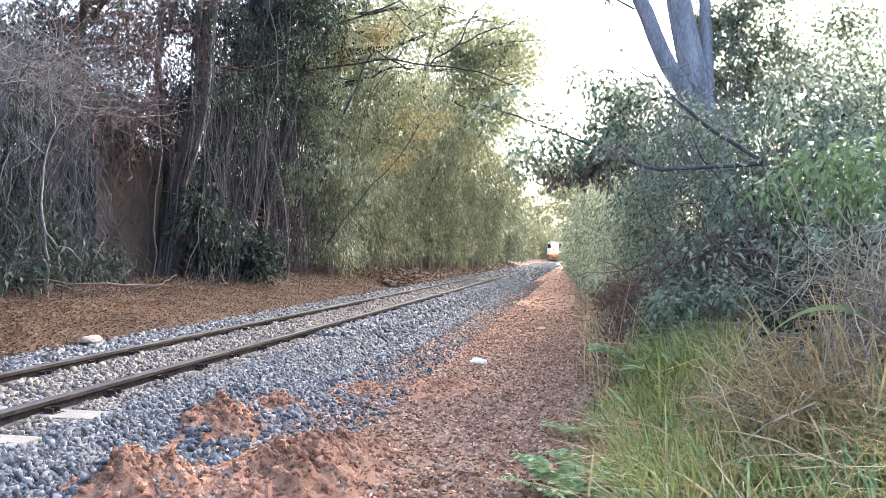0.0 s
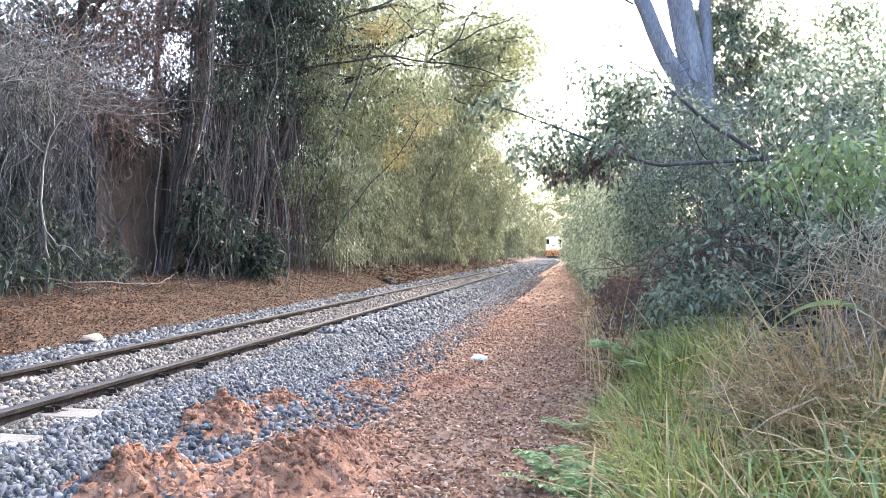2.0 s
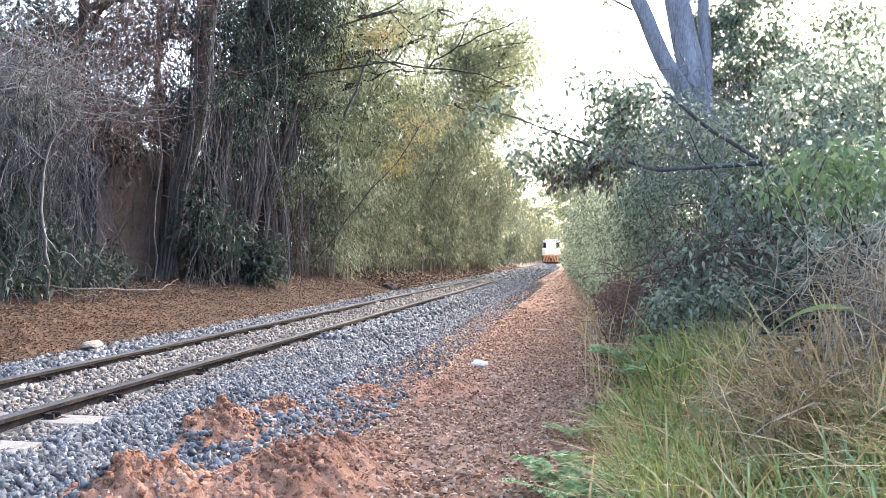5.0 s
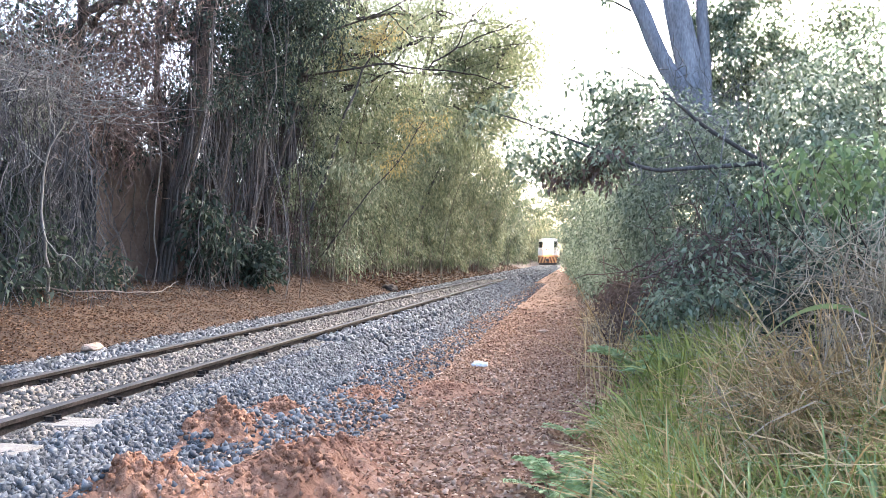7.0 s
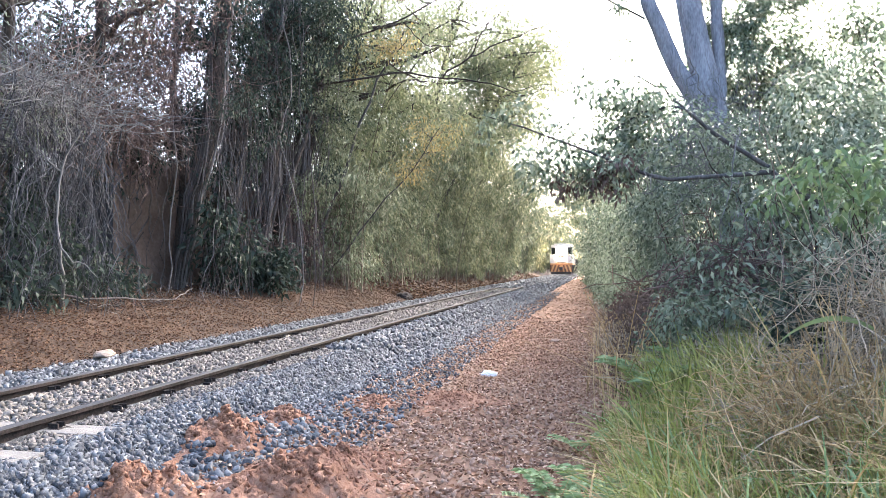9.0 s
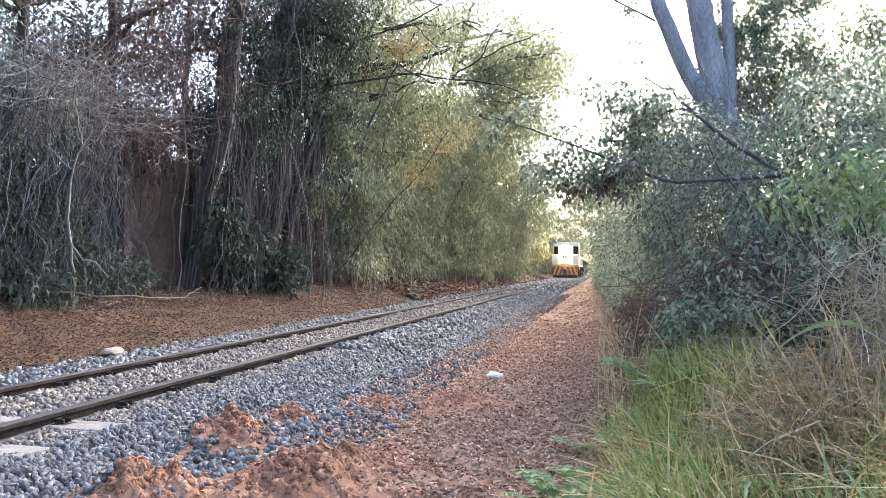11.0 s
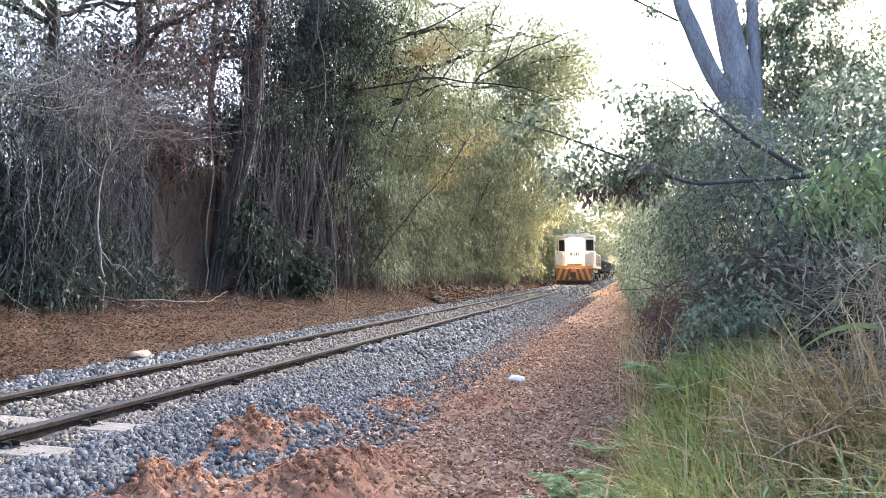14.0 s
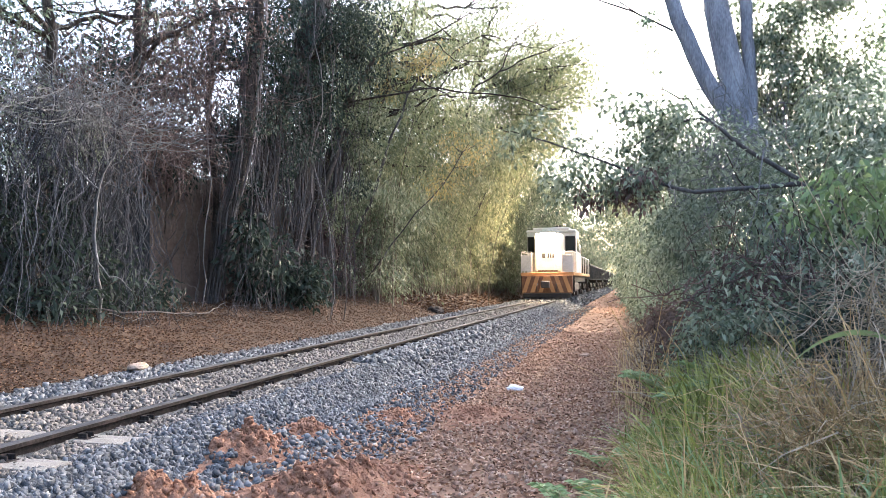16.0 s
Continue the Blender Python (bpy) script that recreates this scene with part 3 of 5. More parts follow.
# ---- the wall behind the thicket
def clay_wall():
    xs_, n = (-9.75, -9.45), 60
    yy = np.linspace(12.35, 46, n)
    top = 3.45 + 0.12 * np.sin(yy * 0.9) + 0.08 * np.sin(yy * 2.7)
    verts = [(x, y, z) for x in xs_ for y, zt in zip(yy, top) for z in (0.4, zt)]
    faces = []
    for s in range(2):
        for i in range(n - 1):
            a = s * 2 * n + 2 * i
            faces.append((a, a + 1, a + 3, a + 2) if s == 0 else (a, a + 2, a + 3, a + 1))
    for i in range(n - 1):
        faces.append((2 * i + 1, 2 * n + 2 * i + 1, 2 * n + 2 * i + 3, 2 * i + 3))
    tagged(new("wall_west", mesh_from("wall_west", verts, faces, M["wall"])), "brown clay-plastered wall behind the thicket", "wall", kind="structure")


clay_wall()


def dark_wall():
    """A section of sheet fencing that meets the clay wall, its near-black colour standing in for deep shade."""
    ob = thing("sheet_fence", "sheet metal fence coloured as the deep shade behind the hanging vines", "fence")
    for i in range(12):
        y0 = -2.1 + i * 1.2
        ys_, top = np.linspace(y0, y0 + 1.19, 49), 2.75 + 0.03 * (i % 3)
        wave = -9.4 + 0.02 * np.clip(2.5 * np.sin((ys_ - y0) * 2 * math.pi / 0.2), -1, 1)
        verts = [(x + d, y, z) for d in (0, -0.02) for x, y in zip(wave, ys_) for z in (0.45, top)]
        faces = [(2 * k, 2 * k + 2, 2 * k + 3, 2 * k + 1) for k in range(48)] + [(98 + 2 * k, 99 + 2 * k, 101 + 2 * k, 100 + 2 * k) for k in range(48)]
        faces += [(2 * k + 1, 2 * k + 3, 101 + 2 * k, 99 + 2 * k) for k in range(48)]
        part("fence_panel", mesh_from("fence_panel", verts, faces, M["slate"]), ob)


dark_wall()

# ---- left thicket
def climber_tree(label, pts, r, strands, n, leaf="dark", spread=0.5):
    """A leaning trunk wound about with climbing stems that also hang free of it, leafy in its upper half."""
    ob = thing("tree", label, "tree", group="vine-hung trees on the bank")
    pts = np.array(pts, float)
    t = np.linspace(0, len(pts) - 1, 18)
    line = np.stack([np.interp(t, range(len(pts)), pts[:, k]) for k in range(3)], 1) + rng.normal(size=(18, 3)) * r * 0.15
    part("trunk", tubes("trunk", [(line, r * np.linspace(1.15, 0.6, 18))], M["bark"], 8), ob)
    wound, hung = [], []
    for i in range(strands):
        a = rng.uniform(0, 6.283) + np.linspace(0, rng.uniform(-5, 5), 18)
        d = r * rng.uniform(1.0, 1.5)
        wound.append((line + np.stack([np.cos(a), np.sin(a), np.zeros(18)], 1) * d, np.full(18, rng.uniform(0.008, 0.026))))
        k = rng.integers(8, 17)
        top = line[k] + rng.normal(size=3) * (0.25, 0.35, 0.2)
        foot = np.array((top[0] + rng.normal() * 0.3 - 0.2, top[1] + rng.normal() * 0.4, 0))
        foot[2] = float(ground_z(foot[0], foot[1])) if rng.uniform() < 0.5 else top[2] - rng.uniform(0.8, 2.5)
        hung.append((wander(top, foot, 16, 0.07), np.full(16, rng.uniform(0.005, 0.014))))
    tagged(part("climber", tubes("climber", wound + hung, M["darkvine"], 5), ob), kind="stuff")
    clumps = [(line[rng.integers(6, 18)] + rng.normal(size=3) * (spread, spread * 1.2, 0.4), rng.uniform(0.2, 0.5)) for _ in range(40)]
    part("foliage", quads_mesh("foliage", crown(clumps, n, 0.075, 0.034, 0.35, hang=0.6), M[leaf]), ob)


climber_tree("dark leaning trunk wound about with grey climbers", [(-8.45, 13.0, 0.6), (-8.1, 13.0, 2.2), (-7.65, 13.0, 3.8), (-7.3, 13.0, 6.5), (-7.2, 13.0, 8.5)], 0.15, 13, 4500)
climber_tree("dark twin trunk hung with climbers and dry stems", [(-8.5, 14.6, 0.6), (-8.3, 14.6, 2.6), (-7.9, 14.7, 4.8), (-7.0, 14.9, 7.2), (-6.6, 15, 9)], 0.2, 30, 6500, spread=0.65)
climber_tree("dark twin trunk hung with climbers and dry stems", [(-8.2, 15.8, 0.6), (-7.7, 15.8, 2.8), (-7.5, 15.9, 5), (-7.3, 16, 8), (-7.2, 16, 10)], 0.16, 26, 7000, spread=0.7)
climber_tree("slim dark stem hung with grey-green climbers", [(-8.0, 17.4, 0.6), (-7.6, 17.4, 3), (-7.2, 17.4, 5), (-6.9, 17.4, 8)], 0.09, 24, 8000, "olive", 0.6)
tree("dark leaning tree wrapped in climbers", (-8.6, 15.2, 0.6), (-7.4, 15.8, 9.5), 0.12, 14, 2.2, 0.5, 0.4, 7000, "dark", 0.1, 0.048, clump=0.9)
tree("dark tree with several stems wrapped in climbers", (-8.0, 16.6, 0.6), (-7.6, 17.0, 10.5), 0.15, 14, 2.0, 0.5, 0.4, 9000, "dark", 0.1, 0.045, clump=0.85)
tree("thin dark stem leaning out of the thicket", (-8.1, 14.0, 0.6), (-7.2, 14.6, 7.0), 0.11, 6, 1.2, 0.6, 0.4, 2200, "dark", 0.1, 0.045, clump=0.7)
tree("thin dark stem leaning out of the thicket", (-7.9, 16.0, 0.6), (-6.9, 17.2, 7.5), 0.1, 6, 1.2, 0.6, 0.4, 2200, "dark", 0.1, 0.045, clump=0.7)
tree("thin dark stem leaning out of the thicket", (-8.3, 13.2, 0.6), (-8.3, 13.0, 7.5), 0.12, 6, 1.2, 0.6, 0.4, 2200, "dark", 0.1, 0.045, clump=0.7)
tree("thin-crowned tree behind the hanging vines", (-9.0, 9.0, 0.7), (-8.6, 9.0, 9.0), 0.13, 12, 2.4, 0.5, 0.5, 5600, "cool", 0.08, 0.04, clump=0.7)
tree("thin-crowned tree behind the hanging vines", (-9.2, 6.4, 0.7), (-8.8, 6.2, 9.0), 0.13, 12, 2.4, 0.45, 0.5, 5600, "cool", 0.08, 0.04, clump=0.7)
tree("tree with withered brown leaves in its climbers", (-8.6, 9.4, 0.7), (-7.8, 10.4, 7.5), 0.12, 14, 1.9, 0.4, 0.3, 3600, "brown", 0.07, 0.032, clump=0.75)
vines("grey leafless vines hanging in a thick curtain", 300, -8.2, -7.4, 7.5, 9.4, 2.6, 3.7, "vine", 0.0042, sway=0.09, drapes=14)
# dark leaf masses added to fill the vine gaps with shade
bush("near-black climber leaves added to darken the gaps among the grey vines", (-8.1, 8.3, 1.8), (0.4, 1.1, 1.2), 4200, "dark", 0.075, 0.035, 10, 60, "climbers over the fence", thin=0.34)
bush("near-black climber leaves added to darken the gaps among the grey vines", (-8.6, 6.6, 2.4), (0.4, 1.6, 0.9), 2600, "dark", 0.075, 0.035, 10, 50, "climbers over the fence", thin=0.34)
vines("grey leafless vines hanging round the tree trunks", 150, -8.3, -7.4, 13.0, 18.0, 3.4, 7.0, "darkvine", 0.0075, sway=0.07, drapes=14)
vines("grey leafless vines hanging beside the clay wall", 50, -8.3, -7.9, 9.0, 9.8, 2.6, 3.6, "vine", 0.005, sway=0.08, drapes=8)
vines("brown withered vines hanging before the wall", 70, -8.6, -7.4, 9.6, 12.5, 4.0, 5.8, "redvine", 0.006, 0.0)
vines("brown withered stems at the foot of the thicket", 130, -8.4, -7.4, 15.5, 27, 1.8, 4.2, "redvine", 0.011, 0.9, drapes=26)
tangle("tangle of grey bare twigs over the vines", 430, (-7.5, 8.2, 3.6), (1.0, 2.2, 0.7), "palebark", 1.1, 0.0055)
tangle("tangle of brown withered twigs in the trees", 760, (-7.9, 11.5, 5.2), (1.2, 3.0, 1.9), "redvine", 1.3, 0.005)
vines("thin dark climber stems rooted on the clay wall", 16, -9.4, -9.3, 11.6, 17.0, 2.2, 3.3, "darkvine", 0.012, 0.6, 0.06, drapes=7)
tangle("tangle of brown withered twigs above the wall", 420, (-8.3, 11.0, 3.7), (0.6, 1.8, 0.6), "redvine", 1.0, 0.006)
tangle("tangle of dark twigs low in the thicket", 420, (-7.8, 18.0, 2.0), (0.8, 4.5, 1.4), "redvine", 1.1, 0.008)
tangle("dead branches fallen on the bank", 70, (-7.0, 10.5, 0.5), (0.4, 5.5, 0.1), "darkvine", 0.7, 0.006, 0.05)
tangle("brown withered creeper hanging over the top of the clay wall", 150, (-8.4, 12.0, 3.35), (0.4, 0.9, 0.35), "redvine", 0.7, 0.006, 0.15)
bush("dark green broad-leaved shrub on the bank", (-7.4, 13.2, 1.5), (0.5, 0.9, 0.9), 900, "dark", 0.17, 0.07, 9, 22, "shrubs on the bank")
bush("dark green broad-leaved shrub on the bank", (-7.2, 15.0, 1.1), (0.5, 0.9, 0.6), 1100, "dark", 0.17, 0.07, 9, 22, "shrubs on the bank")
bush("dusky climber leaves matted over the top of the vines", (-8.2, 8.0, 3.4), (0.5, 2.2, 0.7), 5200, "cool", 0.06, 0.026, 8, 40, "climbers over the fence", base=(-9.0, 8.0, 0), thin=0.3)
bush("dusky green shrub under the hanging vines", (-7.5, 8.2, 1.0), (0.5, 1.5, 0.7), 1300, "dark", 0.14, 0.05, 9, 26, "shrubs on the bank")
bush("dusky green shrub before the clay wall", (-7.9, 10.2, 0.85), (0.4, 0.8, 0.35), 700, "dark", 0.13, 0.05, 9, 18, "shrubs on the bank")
for y, x, h, ln, n in ((19.0, -8.3, 5.0, 0.4, 5000), (20.5, -7.6, 6.0, 0.6, 7500), (22.5, -8.2, 6.5, 0.7, 9000), (24.5, -7.6, 6.8, 0.8, 8000), (27, -7.8, 7.6, 0.9, 8500),
                       (30, -7.6, 8.4, 0.9, 8500), (33.5, -7.4, 9.0, 1.0, 11000), (37, -7.3, 9.0, 1.1, 11000), (41, -7.2, 9.5, 1.1, 10000), (46, -7.0, 9.5, 1.1, 10000), (52, -7.0, 10, 1.0, 9000)):
    bamboo("olive green thicket of thin arching stems", x, y, 46, h, ln, int(1.7 * n), "green" if y < 24 else "olive", length=0.085 + y * 0.0023, width=0.024 + y * 0.0007)
for y in (60, 70, 82, 96, 112, 130, 150, 172):
    bamboo("olive green thicket of thin arching stems", -7.2, y, 40, 9.5, 0.8, 6000, length=0.34, width=0.1, fan=0.9)
tree("tall feathery grey-green tree leaning over the track", (-8.5, 29, 0.7), (-5.8, 29.5, 12), 0.2, 22, 3.4, 0.45, 0.35, 25000, "feather", 0.19, 0.05, clump=1.2)
tree("tall feathery grey-green tree leaning over the track", (-8.8, 24, 0.7), (-7.0, 24, 12), 0.2, 20, 3.0, 0.4, 0.35, 21000, "feather", 0.18, 0.05, clump=1.15)
# two crowns coloured golden as sunlit patches of the canopy
tree("tree among the thicket with sunlight coloured into its golden leaves", (-7.8, 19.5, 0.7), (-4.2, 19.5, 5.1), 0.03, 6, 0.7, 0.75, 0.4, 800, "sunlit", 0.1, 0.034, bark="limb", clump=0.55)
tree("tree among the thicket with sunlight coloured into its golden leaves", (-8.0, 18.6, 0.7), (-5.0, 18.6, 7.7), 0.06, 5, 0.7, 0.8, 0.4, 900, "sunlit", 0.1, 0.036, bark="limb", clump=0.5)
tree("feathery light green tree above the thicket", (-8.6, 20.0, 0.7), (-6.6, 20.5, 9.5), 0.16, 18, 2.6, 0.4, 0.3, 19000, "feather", 0.14, 0.04, clump=0.95)
bush("grey-green climber hanging from the tree tops", (-7.2, 18.0, 5.8), (0.8, 1.3, 1.9), 9000, "olive", 0.085, 0.03, 12, 60, "climbers in the trees", base=(-7.8, 17.6, 0), thin=0.36)
tree("tall feathery grey-green tree leaning over the track", (-8.4, 38, 0.7), (-5.0, 38, 12.5), 0.2, 22, 3.6, 0.5, 0.3, 17000, "feather", 0.24, 0.065, clump=1.35)
for y, z, leaf in ((5.6, 3.4, "dark"), (7.4, 3.4, "dark"), (9.2, 3.5, "dark"), (9.9, 4.6, "brown"), (11.0, 3.8, "brown"), (12.6, 3.8, "dark"), (12.0, 4.8, "dark"), (14.2, 4.9, "brown"), (16.6, 4.4, "dark"), (19.5, 4.2, "dark")):
    bush("leafy climber mounded over the clay wall", (-9.9, y, z), (0.8, 1.5, 1.4), 3000, leaf, 0.1, 0.045, 12, 50, "climbers on the wall", base=(-10.2, y, 0), thin=0.4)
tree("tall feathery grey-green tree leaning over the track", (-8.2, 31, 0.7), (-2.3, 31, 11.5), 0.07, 34, 2.6, 0.5, 0.2, 30000, "feather", 0.15, 0.035, bark="limb", clump=1.3)
for x, y, h in ((-13, 16, 10), (-14, 24, 7), (-13, 44, 8), (-13, 58, 9)):
    tree("tall leafy tree behind the wall", (x, y, 1.0), (x + 0.5, y, h), 0.2, 16, 3.0, 0.3, 0.4, 3500, "dark", 0.2, 0.1, clump=1.0, group="trees behind the wall")



def crooked_branch(name, label, rows, material, group=""):
    """A bare crooked branch with its forks, each a line of points and two radii."""
    ob = thing(name, label, "branch", group=group)
    for pts, r0, r1 in rows:
        pts = np.array(pts, float)
        t = np.linspace(0, len(pts) - 1, 14)
        line = np.stack([np.interp(t, range(len(pts)), pts[:, k]) for k in range(3)], 1) + rng.normal(size=(14, 3)) * 0.012
        part("fork", tubes("fork", [(line, np.linspace(r0, r1, 14))], M[material], 6), ob)


crooked_branch("bare_branch", "pale bare branch forking before the hanging vines",
               [([(-7.4, 8.6, 0.4), (-7.1, 8.3, 1.0), (-7.02, 8.1, 1.45), (-7.05, 8.1, 1.9), (-7.0, 8.1, 2.4), (-6.75, 8.0, 2.75), (-6.6, 8.0, 2.95)], 0.022, 0.01),
                ([(-7.0, 8.1, 2.4), (-7.3, 8.0, 2.75), (-7.7, 7.9, 2.95)], 0.012, 0.005), ([(-7.03, 8.1, 1.5), (-6.85, 8.1, 1.2), (-6.7, 8.2, 1.15), (-6.6, 8.3, 0.95)], 0.012, 0.006),
                ([(-6.75, 8.0, 2.75), (-6.85, 8.0, 3.2), (-6.8, 7.9, 3.6)], 0.01, 0.004)], "palebark")
crooked_branch("bare_branch", "grey dead branch lying on the bank", [([(-7.6, 8.0, 0.75), (-7.0, 9.2, 0.62), (-6.9, 10.6, 0.55), (-7.2, 11.6, 0.7)], 0.018, 0.008)], "darkvine")
for dy in (16.6, 17.6, 19.2, 20.4):
    crooked_branch("bare_branch", "curling brown stem rising from the bank",
                   [([(-7.9, dy, 0.5), (-7.6, dy + 0.1, 1.2), (-7.2, dy + 0.2, 1.7), (-7.3, dy + 0.3, 2.2), (-7.7, dy + 0.2, 2.3)], 0.028, 0.012),
                    ([(-7.6, dy + 0.1, 1.2), (-7.7, dy, 2.2), (-7.4, dy, 3.2)], 0.018, 0.006)], "redvine", "stems on the bank")

# ---- right side
for x, y, z, rx, ry, rz, n, leaf in ((2.3, 7.9, 1.6, 1.5, 1.3, 1.4, 13000, "cool"), (2.0, 10.0, 1.8, 1.6, 1.4, 1.5, 13000, "cool"), (3.7, 8.6, 2.2, 1.5, 1.6, 1.8, 9000, "cool"),
                                     (2.0, 13.0, 2.0, 1.7, 1.6, 2.0, 10000, "cool"), (1.95, 16.5, 1.9, 1.8, 2.0, 2.2, 9500, "cool"), (2.0, 21, 1.9, 2.0, 2.4, 2.4, 9000, "cool"),
                                     (1.9, 26, 2.0, 2.1, 2.8, 2.6, 9000, "cool"), (1.8, 33, 2.2, 2.3, 3.6, 2.8, 9000, "cool"), (1.6, 42, 2.4, 2.3, 4.6, 3.0, 9000, "cool"),
                                     (1.0, 54, 2.6, 2.4, 6.5, 3.2, 9000, "cool"), (0.9, 70, 2.6, 2.4, 9, 3.4, 9000, "cool"), (0.9, 92, 2.6, 2.4, 12, 3.4, 8000, "cool"), (0.9, 120, 2.6, 2.4, 17, 3.4, 8000, "cool"),
                                     (5.4, 8.5, 2.4, 1.6, 2.0, 2.0, 7000, "cool"), (4.6, 12.5, 2.8, 1.8, 2.0, 2.3, 8000, "cool"), (6.8, 13, 3.0, 2.0, 2.5, 2.6, 6000, "cool")):
    k = 1 + max(0, y - 12) * 0.03
    bush("dense green leafy bush beside the path", (x, y, z), (rx, ry, rz), int(1.25 * n), leaf, 0.07 * k, 0.033 * k, 18, 60 if y < 20 else 90, thin=0.42 if y < 16 else 0.7)


def forked_tree():
    ob = thing("tree", "tree with three bare stems above the bushes, bark coloured pale by haze", "tree", (-0.13, 0, 0), group="trees by the path")
    j = np.array((2.3, 12.3, 3.5))

    def bent(pts, r0, r1, n=16):
        pts = np.array(pts, float)
        t = np.linspace(0, len(pts) - 1, n)
        line = np.stack([np.interp(t, range(len(pts)), pts[:, k]) for k in range(3)], 1)
        return line + rng.normal(size=line.shape) * r0 * 0.06, np.linspace(r0, r1, n)

    part("trunk", tubes("trunk", [bent([(3.0, 12.3, 0.3), (2.55, 12.3, 2.2), j], 0.36, 0.32)], M["hazebark"], 12), ob)
    for pts, r0, r1 in (([j + (-0.05, 0, -0.3), (1.98, 12.25, 3.9), (1.63, 12.2, 4.5), (1.27, 12.2, 5.5), (0.95, 12.3, 6.6), (0.7, 12.3, 8)], 0.16, 0.11),
                        ([j + (0, 0, -0.2), (2.16, 12.35, 4.2), (1.98, 12.4, 5.2), (1.82, 12.4, 6.4), (1.7, 12.4, 8.5)], 0.24, 0.18),
                        ([j + (0.05, 0, -0.1), (2.42, 12.5, 4.2), (2.38, 12.5, 5.2), (2.42, 12.5, 8.5)], 0.12, 0.09)):
        part("stem", tubes("stem", [bent(pts, r0, r1)], M["hazebark"], 10), ob)
    for pts, r0 in (([(1.18, 12.2, 5.3), (0.5, 12.2, 5.72), (-0.12, 12.1, 5.97), (-0.9, 12, 6.3)], 0.022), ([(0.6, 12.2, 5.66), (0.2, 12.1, 5.95), (-0.3, 12, 6.1)], 0.016)):
        part("bare_branch", tubes("bare_branch", [bent(pts, r0, r0 * 0.4)], M["limb"], 6), ob)
    cl = [((rng.uniform(2.2, 4.3), rng.uniform(12.7, 14.5), rng.uniform(3.8, 7.2)), rng.uniform(0.18, 0.42)) for _ in range(120)]
    cl += [((rng.uniform(0.5, 1.9), rng.uniform(12.4, 13.6), rng.uniform(2.9, 4.0)), rng.uniform(0.2, 0.4)) for _ in range(30)]
    cl += [((0.75 + rng.normal() * 0.12, 12.1, rng.uniform(4.5, 5.6)), 0.16) for _ in range(8)]
    cl += [((rng.uniform(2.5, 4.2), rng.uniform(12.4, 13.5), rng.uniform(4.4, 6.2)), 0.3) for _ in range(24)]
    part("crown", quads_mesh("crown", crown(cl, 29000, 0.075, 0.036, 0.3), M["cool"]), ob)


forked_tree()


def overhang():
    """Branches that reach out over the path, with large dark leaves."""
    ob = thing("tree", "small tree whose dark-leaved branch hangs over the path", "tree", group="trees by the path")
    for pts, r0, r1 in (([(2.9, 7.9, 0.2), (2.5, 7.7, 1.6), (1.9, 7.4, 2.0)], 0.05, 0.03),
                        ([(1.9, 7.4, 2.0), (1.28, 7.2, 1.93), (0.85, 7.2, 1.94), (0.51, 7.2, 2.05), (0.0, 7.2, 2.3), (-0.5, 7.1, 2.5), (-0.95, 7.1, 2.65)], 0.026, 0.005),
                        ([(1.9, 7.5, 2.05), (1.34, 7.5, 2.44), (1.1, 7.5, 2.7), (0.92, 7.5, 2.74), (0.61, 7.5, 2.67), (0.25, 7.5, 2.42)], 0.024, 0.007),
                        ([(1.1, 7.5, 2.7), (0.85, 7.5, 2.95), (0.5, 7.45, 3.1), (0.3, 7.4, 3.3)], 0.014, 0.005)):
        pts = np.array(pts, float)
        t = np.linspace(0, len(pts) - 1, 14)
        line = np.stack([np.interp(t, range(len(pts)), pts[:, k]) for k in range(3)], 1) + rng.normal(size=(14, 3)) * 0.008
        part("branch", tubes("branch", [(line, np.linspace(r0, r1, 14))], M["limb"], 6), ob)
    cl = [((-0.72 + rng.normal() * 0.22, 7.1 + rng.normal() * 0.15, 2.55 + rng.normal() * 0.09), 0.11) for _ in range(14)]
    cl += [((-0.3 + rng.normal() * 0.2, 7.15 + rng.normal() * 0.2, 2.25 + rng.normal() * 0.14), 0.14) for _ in range(18)]
    cl += [((rng.uniform(-0.55, 0.5), 7.2 + rng.normal() * 0.25, 1.98 + rng.normal() * 0.1), 0.15) for _ in range(20)]
    cl += [((rng.uniform(0.0, 0.9), 7.4 + rng.normal() * 0.25, rng.uniform(2.05, 2.95)), 0.18) for _ in range(44)]
    part("foliage", quads_mesh("foliage", crown(cl, 3300, 0.066, 0.037, 0.25, hang=0.25), M["cool"]), ob)
    cl = [((rng.uniform(-0.25, 0.6), 7.25 + rng.normal() * 0.15, 1.98 + rng.normal() * 0.1), 0.14) for _ in range(18)]
    part("foliage", quads_mesh("foliage", crown(cl, 420, 0.075, 0.034, 0.4, hang=0.3), M["brown"]), ob, "withered brown leaves")


overhang()


